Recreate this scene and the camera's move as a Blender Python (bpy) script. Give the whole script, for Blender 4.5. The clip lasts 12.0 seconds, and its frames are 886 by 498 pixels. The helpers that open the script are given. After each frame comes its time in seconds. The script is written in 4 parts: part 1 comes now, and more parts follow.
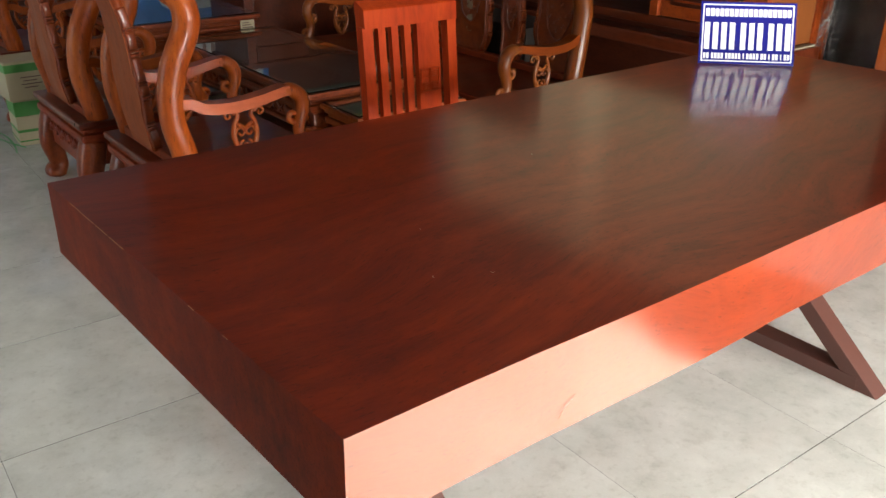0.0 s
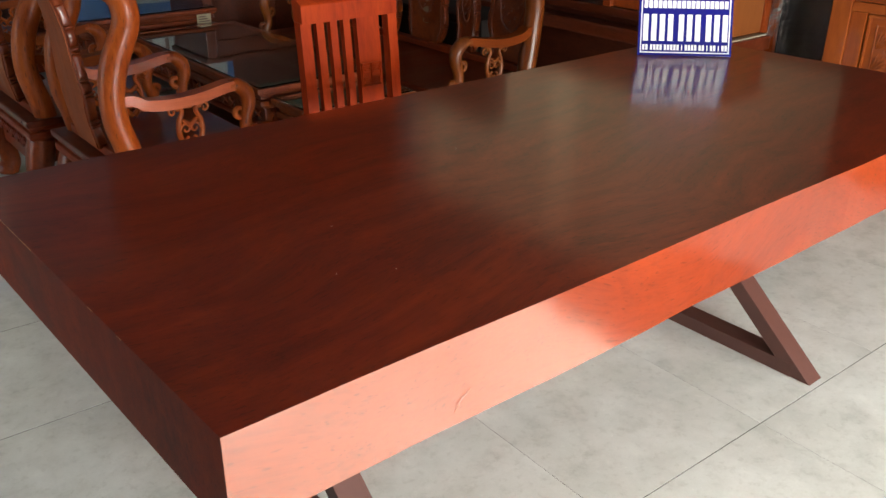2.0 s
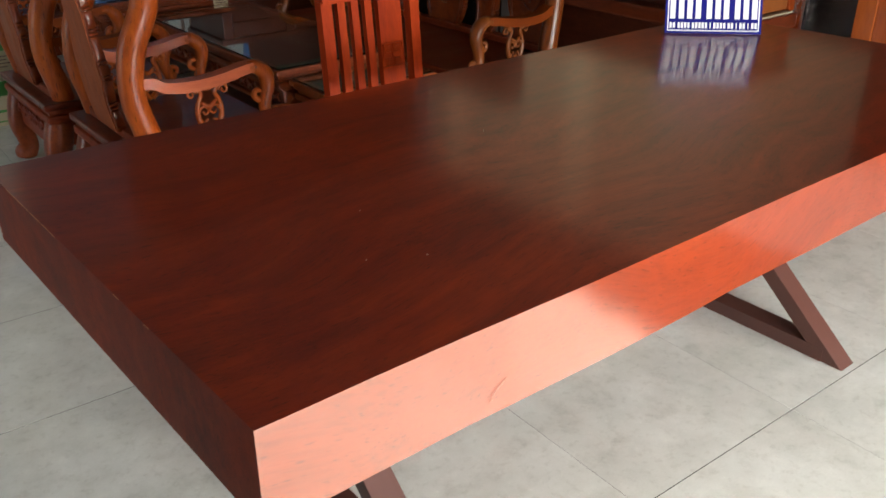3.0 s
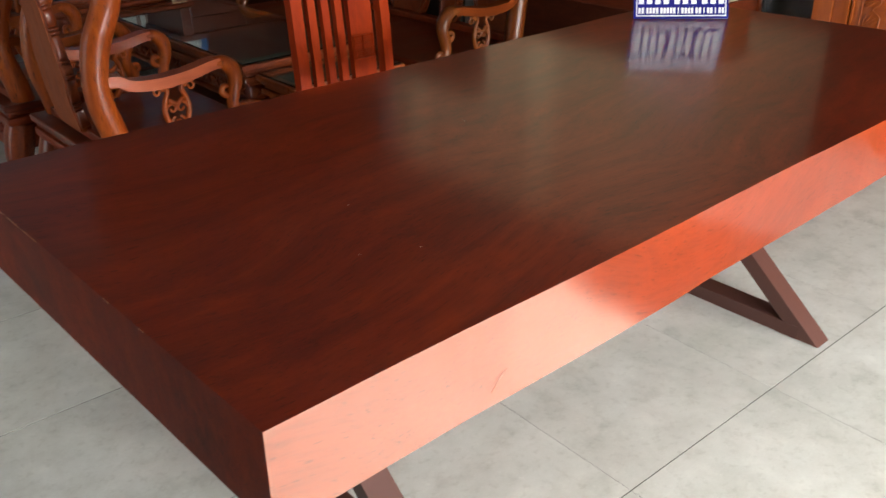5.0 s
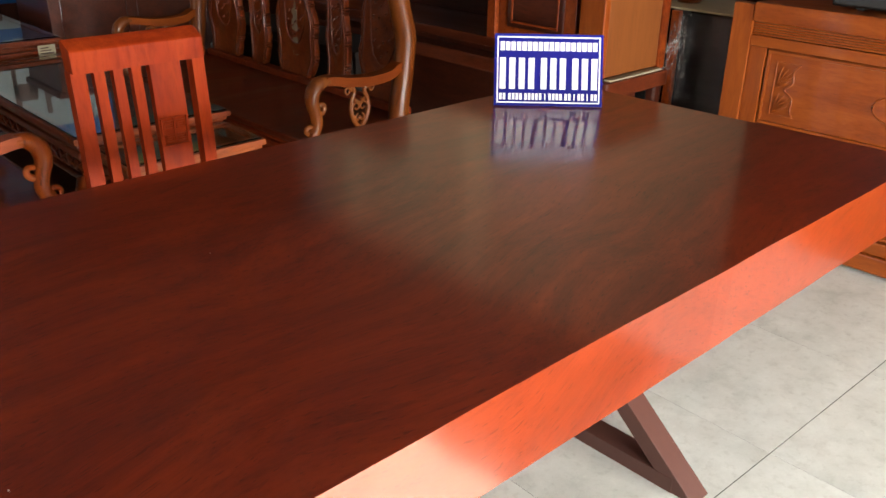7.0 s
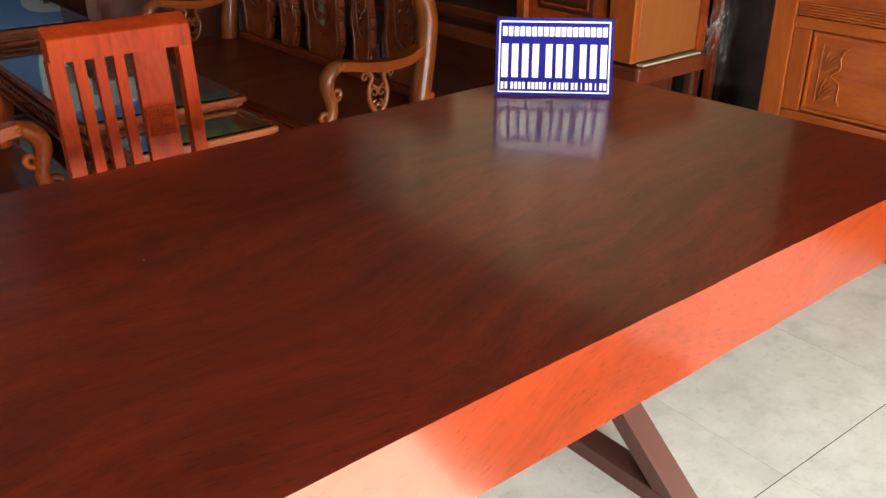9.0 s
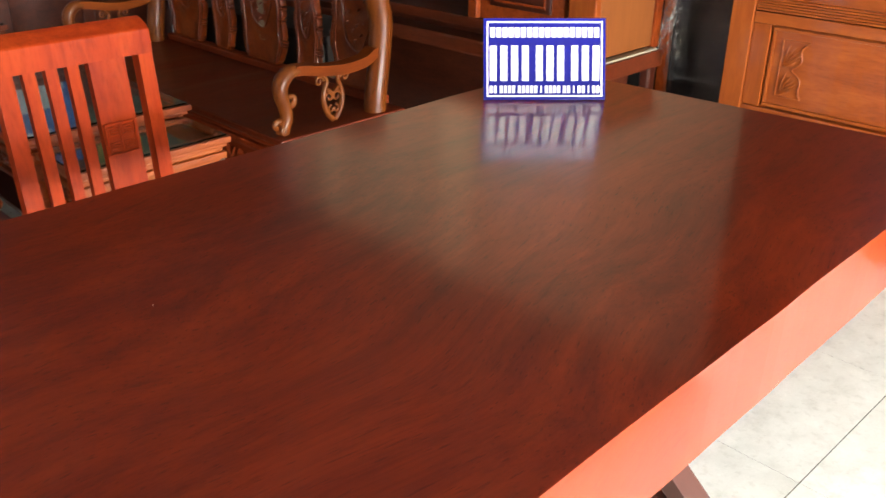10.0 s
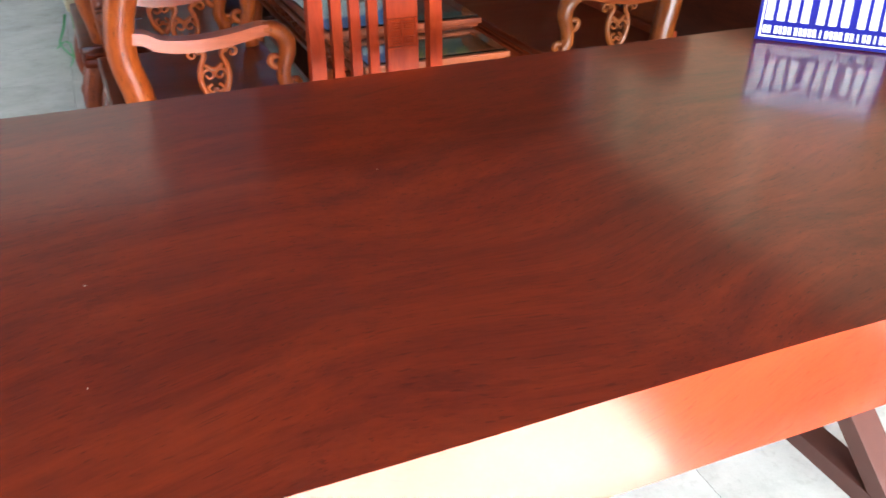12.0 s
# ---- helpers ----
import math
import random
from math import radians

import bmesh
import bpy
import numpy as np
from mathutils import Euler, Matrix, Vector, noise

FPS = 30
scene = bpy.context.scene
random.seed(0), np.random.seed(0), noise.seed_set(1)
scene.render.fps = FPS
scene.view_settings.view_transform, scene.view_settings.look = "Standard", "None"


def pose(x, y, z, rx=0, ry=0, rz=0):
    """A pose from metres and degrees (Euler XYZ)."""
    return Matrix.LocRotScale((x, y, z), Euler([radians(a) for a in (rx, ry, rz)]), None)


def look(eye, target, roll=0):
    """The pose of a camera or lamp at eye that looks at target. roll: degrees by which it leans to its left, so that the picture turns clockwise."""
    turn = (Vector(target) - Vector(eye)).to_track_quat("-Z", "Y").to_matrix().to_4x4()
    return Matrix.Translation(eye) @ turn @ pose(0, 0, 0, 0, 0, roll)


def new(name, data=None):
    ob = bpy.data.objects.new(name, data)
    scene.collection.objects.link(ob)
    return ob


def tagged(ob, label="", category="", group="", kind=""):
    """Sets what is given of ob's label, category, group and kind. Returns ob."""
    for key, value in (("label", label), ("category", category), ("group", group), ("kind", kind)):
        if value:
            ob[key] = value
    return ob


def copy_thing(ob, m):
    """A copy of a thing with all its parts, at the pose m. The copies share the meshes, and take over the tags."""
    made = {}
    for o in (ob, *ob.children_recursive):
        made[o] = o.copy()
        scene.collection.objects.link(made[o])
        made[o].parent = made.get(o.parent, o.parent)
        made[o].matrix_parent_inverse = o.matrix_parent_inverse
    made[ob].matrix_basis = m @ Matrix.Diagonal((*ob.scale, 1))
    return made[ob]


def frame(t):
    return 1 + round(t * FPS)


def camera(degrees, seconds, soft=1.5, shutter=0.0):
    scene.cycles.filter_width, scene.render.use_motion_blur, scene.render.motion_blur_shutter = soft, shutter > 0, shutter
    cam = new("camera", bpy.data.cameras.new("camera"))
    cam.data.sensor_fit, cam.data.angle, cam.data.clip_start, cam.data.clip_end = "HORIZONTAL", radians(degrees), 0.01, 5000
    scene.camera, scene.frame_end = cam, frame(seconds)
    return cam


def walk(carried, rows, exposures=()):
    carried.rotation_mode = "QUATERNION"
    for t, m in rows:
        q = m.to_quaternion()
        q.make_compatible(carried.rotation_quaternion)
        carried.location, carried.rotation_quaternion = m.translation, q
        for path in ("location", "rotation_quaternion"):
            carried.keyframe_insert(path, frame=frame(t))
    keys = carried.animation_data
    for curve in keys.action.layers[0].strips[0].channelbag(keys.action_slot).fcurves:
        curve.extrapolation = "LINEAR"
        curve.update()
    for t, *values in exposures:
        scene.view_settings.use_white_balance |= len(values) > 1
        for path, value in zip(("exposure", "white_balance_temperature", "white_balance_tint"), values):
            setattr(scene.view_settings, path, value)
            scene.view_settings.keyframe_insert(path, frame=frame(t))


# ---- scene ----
cam = camera(54.6, 12.0, shutter=0.3)
# seconds, eye, target, roll
PATH = [
    (0, (-0.406, -0.693, 1.387), (0.719, 0.734, 0.551), 0.7),
    (0.5, (-0.396, -0.708, 1.392), (0.755, 0.682, 0.53), -0.4),
    (1, (-0.37, -0.74, 1.399), (0.814, 0.61, 0.519), -0.2),
    (1.5, (-0.341, -0.772, 1.401), (0.834, 0.591, 0.529), 0.7),
    (2, (-0.312, -0.781, 1.404), (0.837, 0.614, 0.548), 0.4),
    (2.5, (-0.297, -0.77, 1.403), (0.83, 0.646, 0.552), -0.0),
    (3, (-0.311, -0.734, 1.392), (0.801, 0.667, 0.498), -0.2),
    (3.2, (-0.326, -0.709, 1.404), (0.782, 0.674, 0.476), -0.4),
    (4.8, (-0.351, -0.687, 1.399), (0.795, 0.663, 0.47), -1.2),
    (5, (-0.343, -0.696, 1.389), (0.831, 0.642, 0.476), -0.8),
    (5.5, (-0.206, -0.746, 1.39), (1.003, 0.581, 0.508), -0.2),
    (6, (-0.019, -0.796, 1.392), (1.179, 0.566, 0.55), 0.3),
    (6.5, (0.133, -0.723, 1.398), (1.338, 0.642, 0.57), 0.3),
    (7, (0.25, -0.611, 1.398), (1.508, 0.706, 0.573), 1.1),
    (7.2, (0.28, -0.604, 1.377), (1.544, 0.71, 0.555), 0.9),
    (8.8, (0.477, -0.642, 1.395), (1.623, 0.754, 0.534), -0.3),
    (9, (0.482, -0.633, 1.392), (1.611, 0.77, 0.522), -0.1),
    (9.5, (0.458, -0.503, 1.379), (1.612, 0.867, 0.491), 0.3),
    (10, (0.425, -0.395, 1.379), (1.702, 0.869, 0.501), 0.4),
    (10.5, (0.419, -0.344, 1.382), (1.764, 0.852, 0.511), 1.0),
    (11, (0.427, -0.33, 1.371), (1.673, 0.933, 0.448), 1.4),
    (11.5, (0.447, -0.44, 1.368), (1.388, 1.009, 0.36), 1.4),
    (12, (0.468, -0.559, 1.362), (1.175, 1.018, 0.355), 1.2),
]
# seconds, stops, kelvin, tint
EXPOSURES = [(0.0, 3.56, 6400, 10), (1.0, 3.32, 6350, 10), (1.5, 3.29, 6350, 10), (3.0, 3.25, 6300, 10), (5.0, 3.29, 6250, 10), (6.0, 3.22, 6300, 10), (6.5, 3.24, 6350, 10),
             (7.2, 3.59, 6450, 10), (9.0, 3.59, 6500, 9), (9.5, 3.87, 6500, 10), (10.5, 4.13, 6150, 9), (11.0, 4.08, 6350, 9), (11.5, 4.55, 7250, 9), (12.0, 4.42, 5600, 9)]
walk(cam, [(t, look(eye, target, roll)) for t, eye, target, roll in PATH], EXPOSURES)

# ---- light ----
world = bpy.data.worlds.new("world")
scene.world = world
world.use_nodes = True
sky = world.node_tree.nodes.new("ShaderNodeTexSky")
sky.sky_type, sky.sun_disc = "NISHITA", False
sky.sun_elevation, sky.sun_rotation = radians(45), radians(180)
world.node_tree.nodes["Background"].inputs[1].default_value = 0.06
world.node_tree.links.new(sky.outputs[0], world.node_tree.nodes["Background"].inputs[0])

SUN = new("sun", bpy.data.lights.new("sun", "SUN"))
SUN.data.energy, SUN.data.angle, SUN.data.color = 5.0, radians(0.6), (1.0, 0.92, 0.80)
SUN.matrix_world = look((0, 0, 0), (0.0, 1.0, -1.0))


DY0, DY1 = 2.2, 4.4


def sky_lamp(x0, x1, z0, z1, y, watts, colour):
    """Daylight of the open shop front, standing in its opening."""
    lamp = new("front_daylight", bpy.data.lights.new("front_daylight", "AREA"))
    lamp.data.shape, lamp.data.size, lamp.data.size_y = "RECTANGLE", x1 - x0, z1 - z0
    lamp.data.energy, lamp.data.color = watts, colour
    lamp.matrix_world = look(((x0 + x1) / 2, y, (z0 + z1) / 2), ((x0 + x1) / 2, y + 1, (z0 + z1) / 2))
    return lamp


sky_lamp(0.17, 1.47, 0.1, 1.55, -2.72, 25, (1.0, 0.965, 0.91))
sky_lamp(2.05, 3.3, 0.1, 1.0, -2.72, 17, (1.0, 0.975, 0.92))
side = sky_lamp(DY0, DY1, 0.1, 2.25, 0.0, 1.6, (1.0, 0.97, 0.90))
side.name = "doorway_daylight"
side.matrix_world = look((-3.32, (DY0 + DY1) / 2, 1.175), (0, (DY0 + DY1) / 2, 1.175))


# ---- materials ----
def nodes_of(name):
    m = bpy.data.materials.new(name)
    m.use_nodes = True
    nt = m.node_tree
    return m, nt, nt.nodes["Principled BSDF"]


def put(nt, kind, values=(), **fields):
    n = nt.nodes.new(kind)
    for key, value in fields.items():
        setattr(n, key, value)
    for key, value in dict(values).items():
        n.inputs[key].default_value = value
    return n


def ramp(nt, source, stops):
    r = nt.nodes.new("ShaderNodeValToRGB")
    while len(r.color_ramp.elements) < len(stops):
        r.color_ramp.elements.new(0.5)
    for e, (p, c) in zip(r.color_ramp.elements, stops):
        e.position, e.color = p, (*c, 1)
    nt.links.new(source, r.inputs[0])
    return r.outputs[0]


def mixed(nt, a, b, fac, mode="MIX"):
    n = put(nt, "ShaderNodeMix", data_type="RGBA", blend_type=mode)
    for socket, v in ((n.inputs[0], fac), (n.inputs[6], a), (n.inputs[7], b)):
        if hasattr(v, "links"):
            nt.links.new(v, socket)
        else:
            socket.default_value = (*v, 1) if isinstance(v, tuple) else v
    return n.outputs[2]


def coords(nt, scale=(1, 1, 1), shift_by_object=False):
    tc = nt.nodes.new("ShaderNodeTexCoord")
    mp = put(nt, "ShaderNodeMapping")
    mp.inputs["Scale"].default_value = scale
    nt.links.new(tc.outputs["Object"], mp.inputs[0])
    if shift_by_object:
        info = nt.nodes.new("ShaderNodeObjectInfo")
        sc = put(nt, "ShaderNodeMath", {1: 37.0}, operation="MULTIPLY")
        nt.links.new(info.outputs["Random"], sc.inputs[0])
        nt.links.new(sc.outputs[0], mp.inputs["Location"])
    return mp.outputs[0]


def noise_tex(nt, vector, scale, detail=4.0, rough=0.55, distortion=0.0):
    n = put(nt, "ShaderNodeTexNoise", {"Scale": scale, "Detail": detail, "Roughness": rough, "Distortion": distortion})
    nt.links.new(vector, n.inputs["Vector"])
    return n.outputs["Fac"]


def bumped(nt, bsdf, height, strength, distance=0.002):
    b = put(nt, "ShaderNodeBump", {"Strength": strength, "Distance": distance})
    nt.links.new(height, b.inputs["Height"])
    nt.links.new(b.outputs[0], bsdf.inputs["Normal"])


def wood(name, dark, mid, light, grain=(3, 24, 24), rough=0.22, coat=0.0, swirl=1.0, bump=0.15, vary=True, gloss=0.3, pore=0.55, fleck=0.0, coat_rough=0.06):
    """Varnished wood: long grain, broad cloudy figure, fine pores."""
    m, nt, b = nodes_of(name)
    v = coords(nt, grain, vary)
    broad = noise_tex(nt, coords(nt, tuple(g * 0.16 for g in grain), vary), 1.0, 3.0, 0.5, swirl)
    fine = noise_tex(nt, v, 1.0, 6.0, 0.62, swirl * 0.7)
    pores = noise_tex(nt, coords(nt, tuple(g * 6 for g in grain), vary), 1.0, 3.0, 0.6)
    c = ramp(nt, fine, [(0.3, dark), (0.5, mid), (0.72, light)])
    c = mixed(nt, c, ramp(nt, broad, [(0.32, dark), (0.55, mid), (0.7, light)]), 0.45)
    c = mixed(nt, c, ramp(nt, pores, [(0.34, (0.45, 0.4, 0.4)), (0.5, (1, 1, 1))]), pore, "MULTIPLY")
    if fleck:
        dashes = noise_tex(nt, coords(nt, tuple(g * 4.0 for g in grain), vary), 1.0, 1.0, 0.5)
        c = mixed(nt, c, ramp(nt, dashes, [(0.27, (0.16, 0.12, 0.12)), (0.34, (1, 1, 1))]), fleck, "MULTIPLY")
    nt.links.new(c, b.inputs["Base Color"])
    r = ramp(nt, broad, [(0.3, (rough * 0.8,) * 3), (0.7, (rough * 1.3,) * 3)])
    nt.links.new(r, b.inputs["Roughness"])
    b.inputs["Coat Weight"].default_value, b.inputs["Coat Roughness"].default_value = coat, coat_rough
    b.inputs["Specular IOR Level"].default_value = gloss
    bumped(nt, b, pores, bump, 0.0006)
    return m


def plain(name, colour, rough=0.4, metal=0.0, mottle=0.12, scale=30.0, bump=0.05):
    m, nt, b = nodes_of(name)
    v = coords(nt, (1, 1, 1), True)
    n1, n2 = noise_tex(nt, v, scale, 5.0), noise_tex(nt, v, scale * 0.13, 3.0)
    lo, hi = tuple(c * (1 - mottle) for c in colour), tuple(min(1.0, c * (1 + mottle)) for c in colour)
    c = mixed(nt, ramp(nt, n1, [(0.3, lo), (0.7, hi)]), ramp(nt, n2, [(0.35, lo), (0.65, hi)]), 0.5)
    nt.links.new(c, b.inputs["Base Color"])
    nt.links.new(ramp(nt, n2, [(0.3, (rough * 0.85,) * 3), (0.7, (rough * 1.2,) * 3)]), b.inputs["Roughness"])
    b.inputs["Metallic"].default_value = metal
    bumped(nt, b, n1, bump, 0.001)
    return m


def slab_wood():
    """Red-brown slab: wandering growth bands, dark smoky streaks, fine fibres and short pores."""
    m, nt, b = nodes_of("red_slab_wood")
    turned = put(nt, "ShaderNodeMapping")
    turned.inputs["Rotation"].default_value = (0, 0, radians(-GRAIN_TURN))
    nt.links.new(coords(nt), turned.inputs[0])
    base = turned.outputs[0]
    wander = put(nt, "ShaderNodeTexNoise", {"Scale": 1.25, "Detail": 1.5, "Roughness": 0.4})
    nt.links.new(base, wander.inputs["Vector"])
    centred = put(nt, "ShaderNodeVectorMath", operation="SUBTRACT")
    centred.inputs[1].default_value = (0.5, 0.5, 0.5)
    nt.links.new(wander.outputs["Color"], centred.inputs[0])

    def warped(strength, scale):
        lift = put(nt, "ShaderNodeVectorMath", operation="SCALE")
        lift.inputs["Scale"].default_value = strength
        nt.links.new(centred.outputs[0], lift.inputs[0])
        add = put(nt, "ShaderNodeVectorMath", operation="ADD")
        nt.links.new(base, add.inputs[0])
        nt.links.new(lift.outputs[0], add.inputs[1])
        stretch = put(nt, "ShaderNodeMapping")
        stretch.inputs["Scale"].default_value = scale
        nt.links.new(add.outputs[0], stretch.inputs[0])
        return stretch.outputs[0]

    bands = noise_tex(nt, warped(0.5, (0.9, 20.0, 20.0)), 1.0, 4.0, 0.6, 0.15)
    cloud = noise_tex(nt, warped(0.25, (1.2, 2.6, 2.6)), 1.0, 3.0, 0.55, 0.3)
    mottle = noise_tex(nt, warped(0.34, (20.0, 42.0, 42.0)), 1.0, 5.0, 0.65, 0.3)
    fibre = noise_tex(nt, warped(0.5, (7.0, 150.0, 150.0)), 1.0, 3.0, 0.6)
    pores = noise_tex(nt, warped(0.5, (28.0, 260.0, 260.0)), 1.0, 1.0, 0.5)
    smoke = noise_tex(nt, warped(0.5, (1.7, 19.0, 19.0)), 1.0, 6.0, 0.72, 0.3)
    c = ramp(nt, bands, [(0.25, SLAB_DARK), (0.48, SLAB_MID), (0.74, SLAB_LIGHT)])
    c = mixed(nt, c, ramp(nt, cloud, [(0.33, SLAB_DARK), (0.5, SLAB_MID), (0.68, SLAB_LIGHT)]), 0.5)
    c = mixed(nt, c, ramp(nt, mottle, [(0.33, (0.62, 0.55, 0.5)), (0.5, (1, 1, 1)), (0.68, (1.18, 1.22, 1.2))]), 0.32, "MULTIPLY")
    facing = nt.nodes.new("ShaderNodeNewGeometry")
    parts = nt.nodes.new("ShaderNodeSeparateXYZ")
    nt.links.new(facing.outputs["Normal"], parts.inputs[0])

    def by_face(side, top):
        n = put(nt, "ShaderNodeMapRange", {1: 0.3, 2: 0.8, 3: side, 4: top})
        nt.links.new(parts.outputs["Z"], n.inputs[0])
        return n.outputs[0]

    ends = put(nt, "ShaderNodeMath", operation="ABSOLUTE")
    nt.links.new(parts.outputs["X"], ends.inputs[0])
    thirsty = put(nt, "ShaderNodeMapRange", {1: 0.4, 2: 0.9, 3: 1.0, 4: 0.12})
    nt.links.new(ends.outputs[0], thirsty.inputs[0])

    def less_on_ends(value):
        n = put(nt, "ShaderNodeMath", operation="MULTIPLY")
        nt.links.new(value, n.inputs[0])
        nt.links.new(thirsty.outputs[0], n.inputs[1])
        return n.outputs[0]

    # upright long faces darkened in the wood colour to offset the strong front light
    c = mixed(nt, c, SLAB_SIDE_DIM, less_on_ends(by_face(0.62, 0.0)))
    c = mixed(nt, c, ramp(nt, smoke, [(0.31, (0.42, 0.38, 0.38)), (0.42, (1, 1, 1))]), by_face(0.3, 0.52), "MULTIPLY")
    c = mixed(nt, c, ramp(nt, fibre, [(0.32, (0.70, 0.62, 0.58)), (0.55, (1, 1, 1))]), 0.55, "MULTIPLY")
    c = mixed(nt, c, ramp(nt, pores, [(0.27, (0.30, 0.24, 0.22)), (0.36, (1, 1, 1))]), 0.5, "MULTIPLY")
    nt.links.new(c, b.inputs["Base Color"])
    nt.links.new(ramp(nt, cloud, [(0.3, (0.30,) * 3), (0.7, (0.36,) * 3)]), b.inputs["Roughness"])
    nt.links.new(by_face(0.15, 0.115), b.inputs["Coat Roughness"])
    nt.links.new(less_on_ends(by_face(0.80, 0.66)), b.inputs["Coat Weight"])
    nt.links.new(less_on_ends(by_face(0.08, 0.08)), b.inputs["Specular IOR Level"])
    return m


GRAIN_TURN = 4
SLAB_SIDE_DIM = (0.105, 0.0145, 0.0012)
SLAB_DARK, SLAB_MID, SLAB_LIGHT = (0.070, 0.0064, 0.0015), (0.165, 0.0145, 0.0022), (0.272, 0.0305, 0.0036)
M_SLAB = slab_wood()
M_CHAIR = wood("red_chair_wood", (0.178, 0.0147, 0.00281), (0.27, 0.027, 0.0042), (0.361, 0.0473, 0.00701), (24, 24, 3), 0.40, 0.0, gloss=0.05, pore=0.3)
M_CARVED = wood("carved_rosewood", (0.081, 0.0118, 0.00207), (0.178, 0.029, 0.00397), (0.259, 0.0508, 0.00708), (14, 14, 14), 0.36, 0.22, gloss=0.2)
M_GLOSSY = wood("polished_carving", (0.065, 0.00924, 0.00176), (0.155, 0.02436, 0.00336), (0.23, 0.04368, 0.00624), (14, 14, 14), 0.34, 0.7, gloss=0.3)
M_FRAME = wood("dull_frame_wood", (0.1, 0.01302, 0.00304), (0.185, 0.02604, 0.00544), (0.25, 0.04032, 0.0092), (6, 30, 30), 0.42, 0.06, gloss=0.12)
M_SEAT = wood("seat_rosewood", (0.06, 0.00882, 0.00256), (0.115, 0.0168, 0.00432), (0.16, 0.02604, 0.0064), (5, 20, 20), 0.34, 0.2, gloss=0.15)
M_RAW = wood("unvarnished_back_wood", (0.18, 0.04032, 0.012), (0.26, 0.06048, 0.0176), (0.32, 0.084, 0.0256), (30, 30, 5), 0.6, gloss=0.15)
M_POST = wood("amber_turned_wood", (0.13, 0.0181, 0.00225), (0.27, 0.0499, 0.00536), (0.4, 0.0953, 0.0108), (40, 40, 7), 0.36, 0.15, gloss=0.15, pore=0.3, fleck=0.8)
M_AMBER = wood("amber_moulding_wood", (0.14, 0.022, 0.003), (0.25, 0.05, 0.006), (0.33, 0.08, 0.011), (5, 34, 34), 0.36, 0.28, pore=0.15)
M_DARKWOOD = wood("dark_rosewood", (0.022, 0.0045, 0.002), (0.05, 0.0095, 0.0035), (0.085, 0.018, 0.006), (20, 5, 20), 0.36, 0.5)
M_HONEY = wood("honey_wood", (0.131, 0.02322, 0.00288), (0.198, 0.04128, 0.00468), (0.261, 0.06536, 0.00806), (30, 5, 30), 0.36, 0.2, 1.4, gloss=0.2, pore=0.22)
M_HONEYV = wood("honey_wood_upright", (0.131, 0.02322, 0.00288), (0.198, 0.04128, 0.00468), (0.261, 0.06536, 0.00806), (30, 30, 4), 0.36, 0.2, 1.4, gloss=0.2, pore=0.22)
M_PALE = wood("pale_honey_wood", (0.11, 0.0294, 0.00648), (0.152, 0.04536, 0.0104), (0.184, 0.06048, 0.0151), (14, 14, 2), 0.35, 0.1, 0.8, pore=0.15)
M_STEEL = plain("brown_painted_steel", (0.062, 0.021, 0.0135), 0.5, 0.0, 0.08, 60, 0.04)
M_WHITEPAINT = plain("grey_wall_paint", (0.30, 0.275, 0.24), 0.75, 0.0, 0.05, 12)
M_PALEWALL = plain("pale_wall_paint", (0.50, 0.49, 0.43), 0.7, 0.0, 0.05, 5)
M_BLUEGREY = plain("blue_grey_board", (0.085, 0.092, 0.105), 0.6, 0.0, 0.05, 5)
M_CEIL = plain("grey_ceiling", (0.165, 0.155, 0.15), 0.8, 0.0, 0.06, 6)
M_CONSOLE = wood("dark_red_console_wood", (0.045, 0.008, 0.0026), (0.08, 0.0145, 0.004), (0.115, 0.022, 0.006), (30, 4, 30), 0.36, 0.35)
M_PARTITION = wood("dark_panel_wood", (0.035, 0.008, 0.004), (0.065, 0.016, 0.007), (0.10, 0.028, 0.011), (8, 8, 1.2), 0.5)
M_CONCRETE = plain("street_asphalt", (0.11, 0.108, 0.10), 0.85, 0.0, 0.15, 4, 0.2)
M_GROUT = plain("grey_grout", (0.045, 0.038, 0.032), 0.8, 0.0, 0.15, 40)
M_BLUE = plain("blue_plastic", (0.010, 0.010, 0.16), 0.22, 0.0, 0.04, 20, 0.01)
M_WHITE = plain("white_print", (0.80, 0.80, 0.82), 0.35, 0.0, 0.02, 20, 0.0)
M_VOID = plain("near_black_shade", (0.010, 0.006, 0.004), 0.95, 0.0, 0.2, 8)
M_BLACK = plain("black_plastic", (0.015, 0.0125, 0.011), 0.25, 0.0, 0.2, 8)
M_BANNER = plain("blue_banner_vinyl", (0.012, 0.085, 0.25), 0.4, 0.0, 0.08, 3)
M_BANNERWHITE = plain("white_banner_print", (0.34, 0.38, 0.38), 0.4, 0.0, 0.06, 3)
M_PHOTO = plain("brown_photo_print", (0.10, 0.05, 0.035), 0.4, 0.0, 0.3, 9)
M_GREENPOSTER = plain("dark_green_print", (0.02, 0.05, 0.03), 0.4, 0.0, 0.1, 5)
M_LIME = plain("yellow_green_print", (0.13, 0.14, 0.02), 0.4, 0.0, 0.06, 5)
M_CREAM = plain("cream_cardboard", (0.40, 0.34, 0.21), 0.6, 0.0, 0.08, 12)
M_GREEN = plain("green_carton_print", (0.04, 0.2, 0.03), 0.5, 0.0, 0.1, 12)
M_STRAP = plain("green_strapping", (0.06, 0.34, 0.10), 0.35, 0.0, 0.08, 20)
M_FOAM = plain("pale_packing_foam", (0.20, 0.165, 0.11), 0.7, 0.0, 0.12, 25, 0.3)
